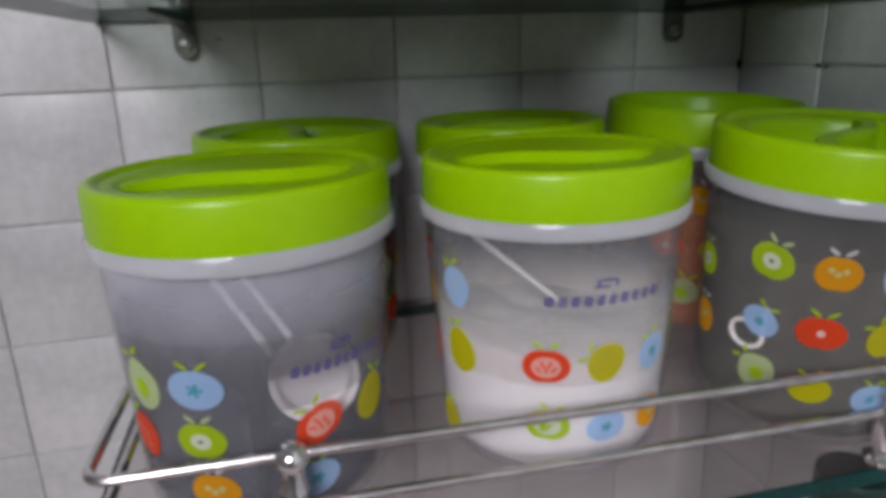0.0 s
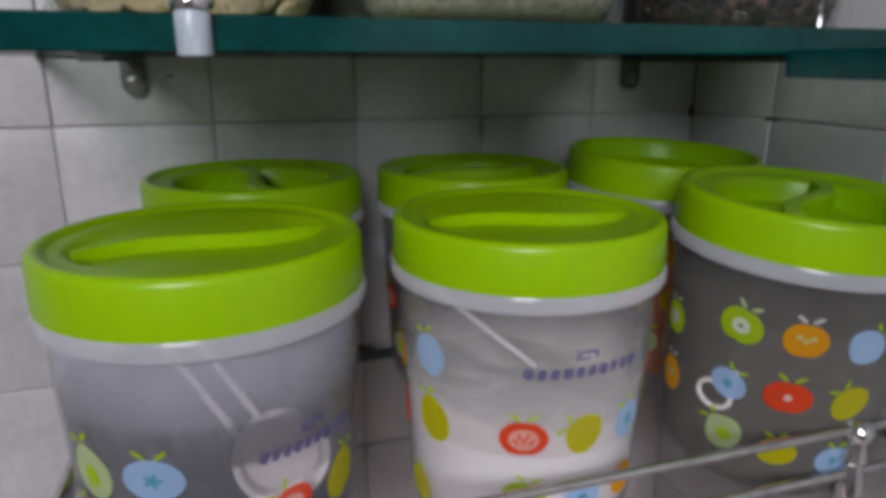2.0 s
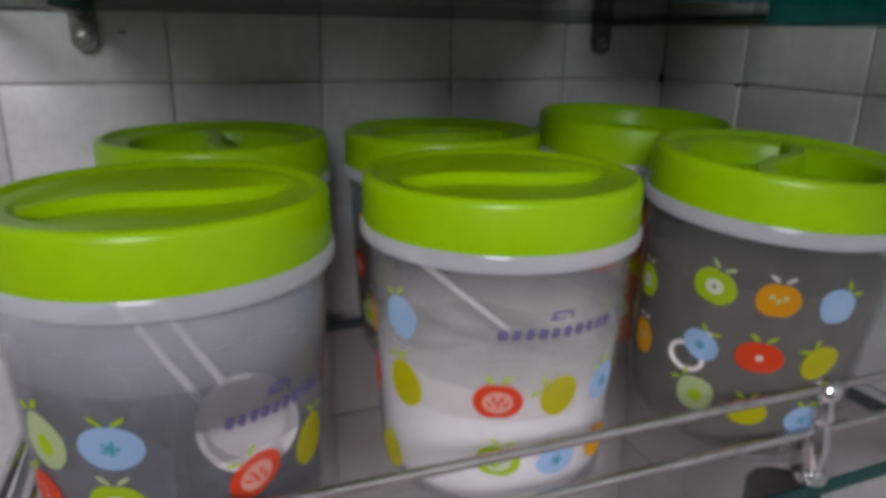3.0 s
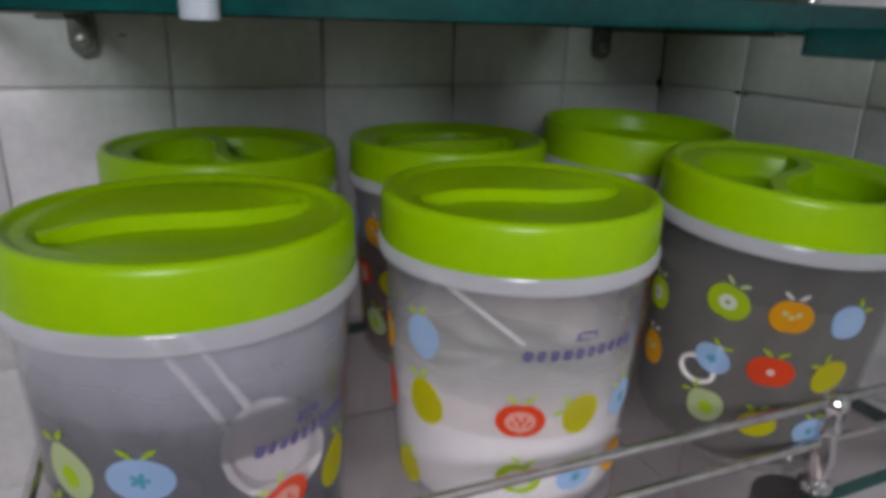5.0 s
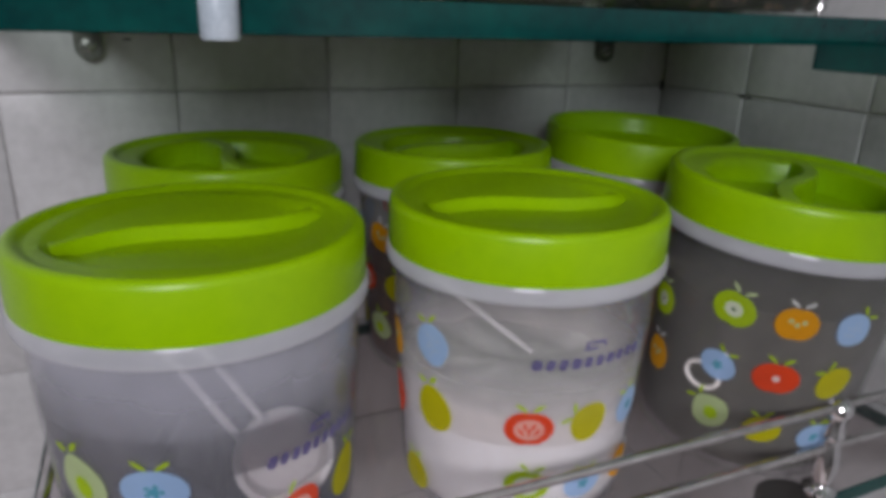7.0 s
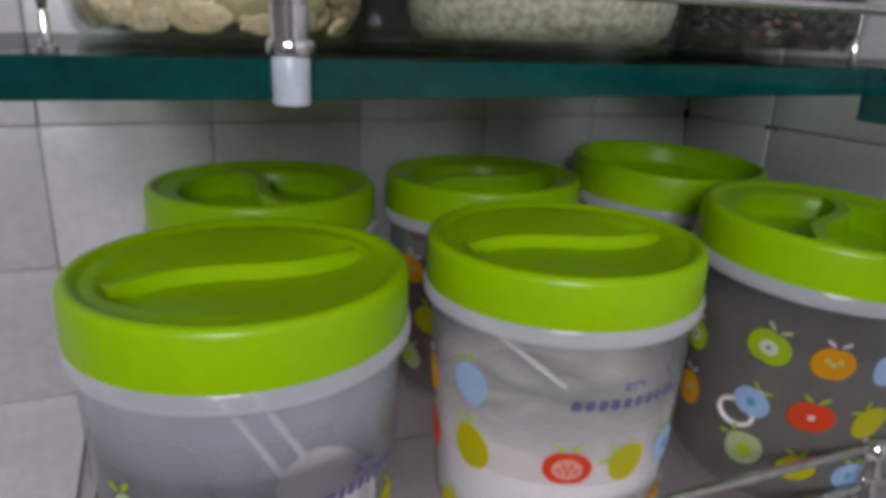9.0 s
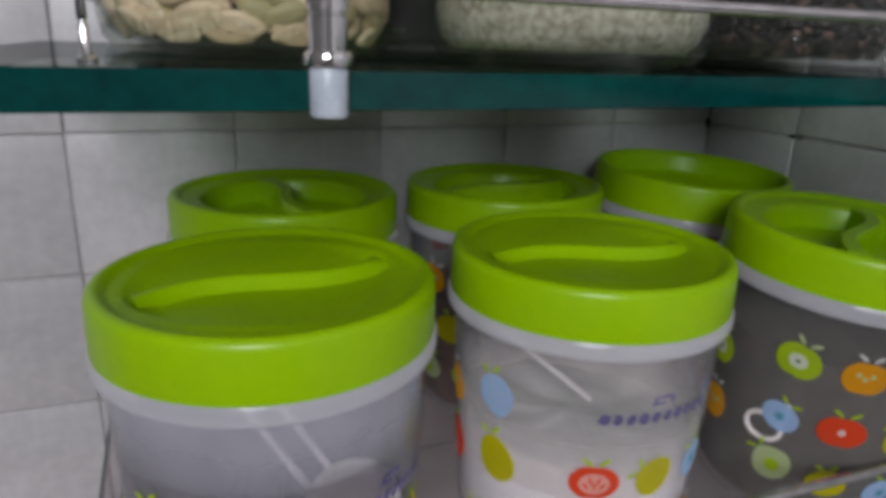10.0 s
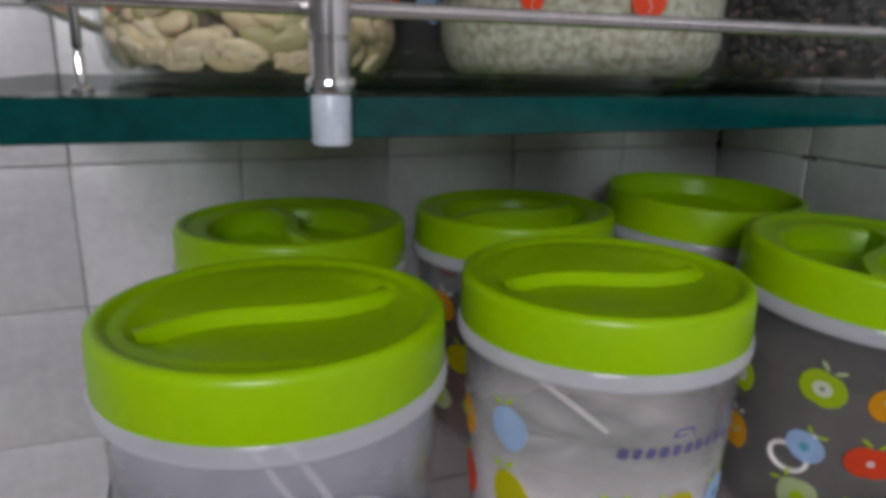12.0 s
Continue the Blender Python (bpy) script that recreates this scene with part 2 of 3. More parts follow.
def low_post(x):
    post = thing("rail_post", x, RAIL_Y + math.tan(radians(RAIL_TURN)) * (x + 0.5), LOW_TOP, "turned chrome rail post with a ball top on glass", "rail post", "lower rail posts")
    part("foot", lathe([(0, 0), (0.0062, 0), (0.0064, 0.0018), (0.0045, 0.003), (0.0036, 0.0045), (0, 0.0045)], 24), M_CHROME, post)
    part("stem", lathe([(0.0034, 0.0045), (0.0046, 0.0100), (0.0053, 0.0165), (0.0045, 0.0225), (0.0034, 0.0275), (0.0048, 0.0298), (0.0042, 0.0322), (0.0036, 0.0350), (0.0036, 0.0385)], 24), M_CHROME, post)
    part("ball", lathe([(0.0001, 0.0478)] + [(0.0054 * math.sin(a), 0.0424 + 0.0054 * math.cos(a)) for a in [math.pi * k / 12 for k in range(1, 12)]] + [(0.0001, 0.0370)], 24), M_CHROME, post)
    post.scale = (1.40, 1.40, 1.26)
    return post


low_post(-0.4185)
low_post(-0.1175)


def up_post(x):
    post = thing("rail_post", x, URAIL_Y - 0.0052, UP_BOTTOM - 0.001, "chrome rail post clamped on the upper glass edge", "rail post", "upper rail posts")
    part("foot", lathe([(0, 0), (0.0037, 0), (0.0040, 0.0006), (0.0040, 0.0105), (0.0036, 0.0115), (0, 0.0115)], 28), M_FOOT, post, "frosted sleeve over the glass edge")
    part("ring", lathe([(0, 0.0115), (0.0046, 0.0115), (0.0050, 0.0122), (0.0050, 0.0142), (0.0044, 0.015), (0, 0.015)], 28), M_CHROME, post)
    part("stem", lathe([(0.0040, 0.015), (0.0041, 0.0225), (0.0036, 0.0228), (0.0036, 0.0233), (0.0043, 0.0236), (0.0043, 0.0375), (0.0036, 0.038), (0.0034, 0.041)], 28), M_CHROME, post)
    part("ball", lathe([(0.0001, 0.0518)] + [(0.0056 * math.sin(a), 0.0462 + 0.0056 * math.cos(a)) for a in [math.pi * k / 12 for k in range(1, 12)]] + [(0.0001, 0.0406)], 24), M_CHROME, post)
    post.scale = (1.22, 1.22, 1.08)
    return post


up_post(-0.4245)


def highlight_upright(x, y):
    """Thin bright rod added on the upper glass beside the jars to draw an upright highlight."""
    rod = thing("highlight_rod", x, y, UP_TOP, "slim chrome rod added as a thin upright highlight on the upper glass", "rod", "slim rods on the upper shelf")
    part("foot", lathe([(0.0001, 0), (0.0024, 0), (0.0024, 0.0012), (0.0013, 0.0020), (0.0001, 0.0020)], 16), M_CHROME, rod)
    part("stem", lathe([(0.0012, 0.002), (0.0012, 0.0090), (0.0009, 0.0094), (0.0009, 0.0100), (0.0012, 0.0104), (0.0012, 0.0400), (0.0001, 0.0404)], 16), M_CHROME, rod)
    return rod


highlight_upright(-0.4800, -0.2980)
highlight_upright(-0.1300, -0.2500)


# ---- wall brackets under the upper shelf ----
def bracket(x):
    br = thing("shelf_bracket", x, 0.0, UP_BOTTOM, "dull dark metal bracket screwed to the tiles under glass", "bracket", "upper shelf brackets")
    bm = bmesh.new()
    out = []
    for k in range(13):
        a = math.pi + math.pi * k / 12
        out.append((0.0080 * math.cos(a), -0.0178 + 0.0080 * math.sin(a)))
    out = [(-0.0080, 0.0)] + out + [(0.0080, 0.0)]
    front = [bm.verts.new((px, -0.0065, pz)) for px, pz in out]
    back = [bm.verts.new((px, 0.0, pz)) for px, pz in out]
    bm.faces.new(front)
    bm.faces.new(back[::-1])
    for k in range(len(out)):
        n = (k + 1) % len(out)
        bm.faces.new((front[k], back[k], back[n], front[n]))
    bmesh.ops.recalc_face_normals(bm, faces=bm.faces)
    part("wall_plate", bm, M_BRACKET, br)
    part("arm", box(-0.0055, 0.0055, -0.185, -0.0066, -0.0028, -0.0004, 0.0008), M_BRACKET, br)
    screw = part("screw", lathe([(0.0001, 0.0011), (0.0036, 0.0010), (0.0046, 0.0004), (0.0047, 0)], 20), M_SCREW, br, "slotted screw head")
    screw.matrix_basis = pose(0, -0.0066, -0.0165, 90, 0, 0)
    slot = part("slot", box(-0.0042, 0.0042, -0.0007, 0.0007, 0.0009, 0.0014), M_BRACKET, screw, "dark slot", False)
    slot.matrix_basis = pose(0, 0, 0, 0, 0, 25)
    return br


bracket(-0.4700)
bracket(-0.0720)


# ---- storage jars ----
def body_radius(z):
    """Outer radius of the jar body at a height over its base."""
    return 0.0610 + 0.0049 * max(0.0, min(1.0, (z - 0.014) / 0.1))


def jar_body():
    r = body_radius
    outer = [(0.0001, 0.0022), (0.038, 0.0022), (0.042, 0.0), (0.0455, 0.0), (0.0505, 0.0025), (0.0566, 0.0070), (0.0598, 0.0115), (0.0610, 0.018)]
    outer += [(r(z), z) for z in (0.035, 0.06, 0.085, 0.11, 0.1340)]
    inner = [(r(z) - 0.0011, z) for z in (0.1340, 0.11, 0.09, 0.05, 0.022)] + [(0.0582, 0.0135), (0.0540, 0.0090), (0.047, 0.0055), (0.038, 0.0040), (0.0001, 0.0040)]
    return lathe(outer + inner, 72)


def jar_rim():
    return lathe([(0.0659, 0.1340), (0.0684, 0.1343), (0.0698, 0.1355), (0.0705, 0.1375), (0.0705, 0.1416), (0.0698, 0.1430), (0.0664, 0.1436), (0.0648, 0.1436), (0.0648, 0.1341)], 72, closed=True)


LEDGE_R, LEDGE_Z, SCOOP = 0.0556, 0.1640, 0.0044


def grip_line(x):
    """Sideways bend of the S-shaped grip across the lid."""
    return -0.0060 * math.sin(math.pi * x / 0.0512)


def scoop_floor(x, y):
    """Height inside the lid: a finger scoop on each side of the grip, deepest beside it."""
    chord = math.sqrt(max(1e-9, LEDGE_R ** 2 - x * x))
    away = min(1.0, abs(y - grip_line(x)) / chord)
    edge = max(0.0, 1 - math.hypot(x, y) / LEDGE_R)
    return LEDGE_Z - SCOOP * (1 - away) ** 0.75 * min(1.0, edge / 0.16) ** 0.6


def jar_lid():
    """Screw lid with a proud rounded rim, a narrow ledge inside it and two finger scoops."""
    bm = lathe([(LEDGE_R, LEDGE_Z), (0.0596, 0.1641), (0.0612, 0.1645), (0.0624, 0.1655), (0.0640, 0.1664), (0.0658, 0.1666), (0.0674, 0.1660), (0.0685, 0.1646), (0.0690, 0.1628),
                (0.0693, 0.1448), (0.0692, 0.1431), (0.0664, 0.1440), (0.0664, 0.1450), (0.0001, 0.1450)], 96)
    steps, rings = 96, []
    for f in (1.0, 0.975, 0.95, 0.92, 0.88, 0.84, 0.79, 0.74, 0.68, 0.62, 0.56, 0.50, 0.44, 0.38, 0.32, 0.26, 0.20, 0.14, 0.08):
        ring = []
        for k in range(steps):
            x, y = f * LEDGE_R * math.cos(2 * math.pi * k / steps), f * LEDGE_R * math.sin(2 * math.pi * k / steps)
            ring.append(bm.verts.new((x, y, scoop_floor(x, y))))
        rings.append(ring)
    for a, b in zip(rings, rings[1:]):
        for k in range(steps):
            n = (k + 1) % steps
            bm.faces.new((a[k], a[n], b[n], b[k]))
    bm.faces.new(rings[-1])
    bmesh.ops.remove_doubles(bm, verts=bm.verts, dist=0.00002)
    bmesh.ops.recalc_face_normals(bm, faces=bm.faces)
    return bm


def welled_lid():
    """Screw lid with a proud rim, a broad ledge inside it and a deep well."""
    return lathe([(0.0664, 0.1440), (0.0692, 0.1431), (0.0693, 0.1448), (0.0690, 0.1628), (0.0685, 0.1646), (0.0675, 0.1659), (0.0660, 0.1666), (0.0642, 0.1665), (0.0628, 0.1658), (0.0618, 0.1642),
                  (0.0604, 0.1634), (0.0520, 0.1630), (0.0502, 0.1622), (0.0490, 0.1600), (0.0482, 0.1530), (0.0470, 0.1492), (0.0440, 0.1482), (0.0001, 0.1480), (0.0001, 0.1450), (0.0664, 0.1450)], 96)


def blade_grip():
    """S-shaped upright blade across the well of a lid."""
    bm = bmesh.new()
    rings = []
    for k in range(25):
        q = -1 + 2 * k / 24
        x = 0.0488 * q
        y = grip_line(x)
        half, top = 0.0042 + 0.0016 * abs(q) ** 3, 0.1632 + 0.0008 * (1 - q * q)
        side = ((half + 0.0014, 0.1481), (half + 0.0006, 0.1560), (half, top - 0.0012), (half - 0.0010, top))
        rings.append([bm.verts.new((x, y - d, z)) for d, z in side] + [bm.verts.new((x, y + d, z)) for d, z in reversed(side)])
    for a, b in zip(rings, rings[1:]):
        for j in range(7):
            bm.faces.new((a[j], a[j + 1], b[j + 1], b[j]))
    bm.faces.new(rings[0])
    bm.faces.new(rings[-1][::-1])
    bmesh.ops.recalc_face_normals(bm, faces=bm.faces)
    return bm


def dished_lid():
    """Screw lid with a thin proud rim and one deep smooth dish."""
    return lathe([(0.0664, 0.1440), (0.0692, 0.1431), (0.0693, 0.1448), (0.0690, 0.1640), (0.0683, 0.1658), (0.0670, 0.1666), (0.0653, 0.1664), (0.0640, 0.1652), (0.0628, 0.1590),
                  (0.0610, 0.1515), (0.0570, 0.1488), (0.0310, 0.1478), (0.0001, 0.1476), (0.0001, 0.1450), (0.0664, 0.1450)], 96)


def jar_grip():
    """S-shaped grip bar standing between the two scoops of the lid."""
    bm = bmesh.new()
    rings = []
    for k in range(33):
        q = -1 + 2 * k / 32
        x = 0.0520 * q
        y = grip_line(x)
        half, top = 0.0007 + 0.0006 * abs(q) ** 3, LEDGE_Z + 0.0012 * (1 - q ** 4)
        low = LEDGE_Z - SCOOP * (1 - 0.8 * abs(q) ** 6) - 0.0004
        side = ((half + 0.0072, low), (half + 0.0046, low + (top - low) * 0.30), (half + 0.0020, low + (top - low) * 0.72), (half + 0.0007, top - 0.0004), (half - 0.0002, top))
        rings.append([bm.verts.new((x, y - d, z)) for d, z in side] + [bm.verts.new((x, y + d, z)) for d, z in reversed(side)])
    for a, b in zip(rings, rings[1:]):
        for j in range(9):
            bm.faces.new((a[j], a[j + 1], b[j + 1], b[j]))
    bm.faces.new(rings[0])
    bm.faces.new(rings[-1][::-1])
    bmesh.ops.recalc_face_normals(bm, faces=bm.faces)
    return bm


def jar_filling(level, slope=0.0, slope_dir=0.0, lump=0.003, seed=1, dent=None):
    """Loose contents with an uneven, sloping top."""
    bm = bmesh.new()
    steps = 72
    sx, sy = slope * math.cos(radians(slope_dir)), slope * math.sin(radians(slope_dir))
    def top(x, y):
        q = noise.noise((x * 42 + seed, y * 42, seed)) * lump + noise.noise((x * 190, y * 190 + seed, seed)) * lump * 0.4
        return level + sx * x / 0.055 + sy * y / 0.055 + q

    grid = []
    for fr in (0.72, 0.86, 0.955, 1.0):
        ring = []
        for k in range(steps):
            a = 2 * math.pi * k / steps
            z = {0.72: 0.0046, 0.86: 0.0078, 0.955: 0.0135, 1.0: 0.0220}[fr]
            rr = (body_radius(z) - 0.0019) * fr
            ring.append(bm.verts.new((rr * math.cos(a), rr * math.sin(a), z)))
        grid.append(ring)
    for step in (0.15, 0.35, 0.55, 0.75, 0.9, 1.0):
        ring = []
        for k in range(steps):
            a = 2 * math.pi * k / steps
            rr = body_radius(level) - 0.0019
            zt = top(rr * math.cos(a), rr * math.sin(a))
            z = 0.022 + (zt - 0.022) * step
            rr = body_radius(z) - 0.0019
            ring.append(bm.verts.new((rr * math.cos(a), rr * math.sin(a), z)))
        grid.append(ring)
    for fr in (0.9, 0.75, 0.6, 0.45, 0.3, 0.15):
        ring = []
        for k in range(steps):
            a = 2 * math.pi * k / steps
            rr = (body_radius(level) - 0.0019) * fr
            x, y = rr * math.cos(a), rr * math.sin(a)
            ring.append(bm.verts.new((x, y, top(x, y))))
        grid.append(ring)
    if dent:
        # a hollow pressed into the front of the heap
        mid, half, depth, low = dent
        for v in bm.verts:
            if abs(v.co.x - mid) < half and v.co.z > low:
                v.co.y = max(v.co.y, depth)
    for a, b in zip(grid, grid[1:]):
        for k in range(steps):
            n = (k + 1) % steps
            bm.faces.new((a[k], a[n], b[n], b[k]))
    bm.faces.new(grid[0][::-1])
    bm.faces.new(grid[-1])
    bmesh.ops.recalc_face_normals(bm, faces=bm.faces)
    return bm


# printed fruit
def ink(name, colour, cover=0.84):
    return see_through("print_" + name, (1, 1, 1), colour, cover, 0.5, 0.25, 0.2)


INK = {
    "blue": ink("pale_blue", (0.42, 0.60, 0.86)), "teal": ink("teal", (0.10, 0.42, 0.50), 0.7), "red": ink("red", (0.80, 0.075, 0.02), 0.92), "lemon": ink("lemon", (0.58, 0.54, 0.005), 0.88),
    "orange": ink("orange", (0.82, 0.38, 0.01), 0.86), "lime": ink("lime", (0.46, 0.64, 0.01), 0.86), "pear": ink("pale_green", (0.62, 0.74, 0.38), 0.75), "white": ink("white", (0.85, 0.85, 0.82), 0.7),
    "pink": ink("pink", (0.86, 0.50, 0.42), 0.85), "dark": ink("dark_green", (0.05, 0.12, 0.05), 0.85), "purple": ink("purple", (0.17, 0.145, 0.36), 0.66),
}


def blob(kind, k, n):
    """Outline of a printed fruit at step k of n, in a unit box."""
    a = 2 * math.pi * k / n
    x, y = math.cos(a), math.sin(a)
    if kind == "pear":
        w = 1.0 - 0.32 * max(0, y) ** 1.3
        return x * w, y
    if kind == "berry":
        w = 1.0 - 0.28 * max(0, -y) ** 1.5
        return x * w, y
    if kind == "block":
        s = 1 / max(abs(x), abs(y))
        return x * s, y * s
    if kind == "lemon":
        return x * (1 - 0.12 * y), y
    if kind == "apple":
        s = 1.0 + 0.012 * math.cos(3 * a + 0.4)
        return x * s, y * (1 - 0.10 * math.exp(-(x / 0.25) ** 2)) * s
    return x, y


def patch(cx, cy, w, h, tilt, kind, angle, z, lift, radius=body_radius, n=24):
    """A small printed shape laid on the round of the jar: centre (angle, z), offset (cx, cy) and half sizes in metres."""
    bm = bmesh.new()
    ct, st = math.cos(radians(tilt)), math.sin(radians(tilt))

    def place(u, v):
        zz = z + v
        r = radius(zz) + lift
        a = radians(angle) + u / r
        return (r * math.sin(a), -r * math.cos(a), zz)

    def ring(f):
        out = []
        for k in range(n):
            u, v = blob(kind, k, n)
            u, v = u * w * f, v * h * f
            out.append(bm.verts.new(place(cx + u * ct - v * st, cy + u * st + v * ct)))
        return out

    rings = [ring(f) for f in (1.0, 0.66, 0.33)]
    for a, b in zip(rings, rings[1:]):
        for k in range(n):
            m = (k + 1) % n
            bm.faces.new((a[k], a[m], b[m], b[k]))
    mid = bm.verts.new(place(cx, cy))
    for k in range(n):
        bm.faces.new((rings[-1][k], rings[-1][(k + 1) % n], mid))
    return bm


def add_fruit(jar, kind, angle, z, w, h, tilt=0.0, radius=body_radius, heart=False):
    """One printed fruit with its leaves and markings. z is over the jar's base; w and h are whole sizes."""
    w, h = w / 2, h / 2
    look_of = {"blueberry": ("blue", "ellipse"), "strawberry": ("blue", "berry"), "tomato": ("red", "apple"), "lemon": ("lemon", "lemon"), "orange": ("orange", "apple"),
               "kiwi": ("lime", "apple"), "pear": ("pear", "pear"), "redberry": ("red", "berry"), "ring": ("lime", "apple")}[kind]
    fruit = part("printed_" + {"ring": "apple", "redberry": "strawberry", "strawberry": "berry"}.get(kind, kind), patch(0, 0, w, h, tilt, look_of[1], angle, z, 0.00025, radius), INK[look_of[0]], jar)

    def mark(name, ink, cx, cy, mw, mh, turn=0.0, shape="ellipse"):
        ct, st = math.cos(radians(tilt)), math.sin(radians(tilt))
        part(name, patch(cx * ct - cy * st, cx * st + cy * ct, mw, mh, tilt + turn, shape, angle, z, 0.0005, radius, 14), INK[ink], fruit)

    leaf = {"tomato": "lime", "orange": "white", "kiwi": "pear", "pear": "lime", "lemon": "lime"}.get(kind, "lime")
    for side in (-1, 1):
        mark("leaf", leaf, side * w * 0.34, h * 1.22, w * 0.27, h * 0.10, side * 34)
    if kind == "blueberry":
        mark("star", "teal", 0, 0, w * 0.17, h * 0.2)
        for k in range(5):
            a = 2 * math.pi * k / 5
            mark("star", "teal", w * 0.24 * math.cos(a), h * 0.28 * math.sin(a), w * 0.07, h * 0.12, math.degrees(a))
    if kind == "tomato":
        if heart:
            mark("heart", "white", 0, 0, w * 0.16, h * 0.2)
        else:
            mark("flesh", "pink", 0, -h * 0.04, w * 0.62, h * 0.62)
            for k in range(5):
                part("seed", patch(w * (-0.32 + 0.16 * k), h * (0.14 if k % 2 else -0.16), w * 0.05, h * 0.24, tilt + 40 - 20 * k, "ellipse", angle, z, 0.0007, radius, 10), INK["red"], fruit)
    if kind == "kiwi":
        mark("core", "white", 0, 0, w * 0.42, h * 0.42)
        part("seed", patch(0, 0, w * 0.12, h * 0.10, tilt, "ellipse", angle, z, 0.0007, radius, 12), INK["dark"], fruit)
    if kind == "pear":
        mark("core", "lime", 0, -h * 0.15, w * 0.36, h * 0.4)
    if kind == "orange":
        for k in range(3):
            mark("segment", "pear", w * (-0.3 + 0.3 * k), h * (0.18 - 0.2 * (k % 2)), w * 0.13, h * 0.14, 30 * k)
    if kind == "strawberry":
        for k in range(9):
            mark("seed", "white", w * 0.45 * math.cos(2.4 * k) * (k / 9) ** 0.5, h * 0.6 * math.sin(2.4 * k) * (k / 9) ** 0.5, w * 0.05, h * 0.05)
    if kind == "redberry":
        for k in range(5):
            mark("seed", "white", w * 0.1 * (k % 2), h * (-0.5 + 0.25 * k), w * 0.06, h * 0.06)
    if kind == "ring":
        mark("core", "white", 0, 0, w * 0.6, h * 0.62)
        mark("slice", "lime", -w * 0.1, -h * 0.1, w * 0.3, h * 0.32, 30)
    return fruit


def maker_mark(jar, angle, z, length, tilt=0.0):
    """The maker's printed mark as plain bars."""
    mark = part("printed_mark", patch(0.0005, 0.0098, 0.0050, 0.0009, tilt, "ellipse", angle, z, 0.0003, n=16), INK["purple"], jar, "purple printed row of bars under a badge")
    for k in range(10):
        u = (-0.45 + 0.10 * k) * length
        part("bar", patch(u, u * math.tan(radians(tilt)), length * (0.034 if k % 3 else 0.041), 0.0027, tilt - 16, "block", angle, z, 0.0004, n=12), INK["purple"], mark)
    for dx, dy, w, h in ((-0.0025, 0.0068, 0.0044, 0.0008), (0.0045, 0.0085, 0.0009, 0.0022), (-0.0045, 0.0085, 0.0010, 0.0020)):
        part("badge", patch(dx, dy, w, h, tilt, "ellipse", angle, z, 0.0004, n=12), INK["purple"], mark)
    return mark


JAR_MESHES = {}


def storage_jar(x, y, turn_lid, label, filling, filling_mat, filling_label, tall=1.0, wide=1.0, plain=False, lean=(0.0, 0.0), body="clear_body"):
    jar = thing("storage_jar", x, y, LOW_TOP, label, "jar", "green-lidded storage jars")
    jar.matrix_basis = pose(x, y, LOW_TOP, *lean, 0)
    jar.scale = (wide, wide, tall)
    if not JAR_MESHES:
        JAR_MESHES["body"] = mesh_of(jar_body(), "body", M_MILKY)
        JAR_MESHES["clear_body"] = mesh_of(jar_body(), "body", M_CLEARER)
        JAR_MESHES["rim"] = mesh_of(jar_rim(), "rim", M_RIM)
        JAR_MESHES["lid"] = mesh_of(jar_lid(), "lid", M_LID)
        JAR_MESHES["plain_lid"] = mesh_of(dished_lid(), "lid", M_LID)
        JAR_MESHES["grip"] = mesh_of(jar_grip(), "grip", M_LID)
        JAR_MESHES["welled_lid"] = mesh_of(welled_lid(), "lid", M_LID)
        JAR_MESHES["blade"] = mesh_of(blade_grip(), "grip", M_LID)
    made = {}
    for name in ("body", "rim", "lid") if plain else ("body", "rim", "lid", "grip"):
        deep = body == "clear_body"
        form = {"lid": "plain_lid" if plain else "welled_lid" if deep else "lid", "grip": "blade" if deep else "grip", "body": body}.get(name, name)
        made[name] = new(name, JAR_MESHES[form])
        made[name].parent = jar if name != "grip" else made["lid"]
    made["body"]["label"], made["rim"]["label"], made["lid"]["label"] = "milky translucent tapered plastic body", "thick frosted collar", "lime green screw lid"
    made["lid"].rotation_euler = (0, 0, radians(turn_lid))
    part("filling", filling, filling_mat, jar, filling_label)
    return jar


M_TEA = mottled("dark_tea_leaves", (0.006, 0.007, 0.012), (0.05, 0.05, 0.065), 330, 0.9, 1.0, 900, low_at=0.4, high_at=0.7)
M_SUGAR = mottled("white_sugar", (0.82, 0.76, 0.72), (0.92, 0.88, 0.85), 260, 0.8, 0.6, 1400)
M_BROWN = mottled("grey_brown_powder", (0.026, 0.022, 0.015), (0.060, 0.051, 0.038), 90, 0.9, 0.5, 900)
M_LENTIL = mottled("orange_lentils", (0.26, 0.05, 0.012), (0.60, 0.17, 0.03), 260, 0.8, 0.9, 900)
M_REDBROWN = mottled("red_brown_powder", (0.05, 0.018, 0.012), (0.16, 0.06, 0.035), 120, 0.9, 0.5, 700)
M_SPOON = mottled("white_scoop_plastic", (0.74, 0.68, 0.66), (0.82, 0.77, 0.75), 60, 0.35, 0.0)

jar_a = storage_jar(-0.4294, -0.2193, 190, "milky plastic jar with lime lid, black tea and a white scoop", jar_filling(0.088, 0.013, 130, 0.020, 3, (0.024, 0.026, -0.030, 0.030)), M_TEA, "dark loose tea", 0.996, body="body")
jar_b = storage_jar(-0.2723, -0.2194, -6, "milky plastic jar with lime lid, half full of white sugar", jar_filling(0.072, 0.006, 190, 0.005, 7), M_SUGAR, "white sugar", 0.988, body="body")
jar_c = storage_jar(-0.1154, -0.2319, 38, "fruit-printed plastic jar with lime lid, full of grey-brown powder", jar_filling(0.112, 0.004, 20, 0.003, 11), M_BROWN, "grey-brown powder", 1.02, 1.0, False, (4.06, 1.33))
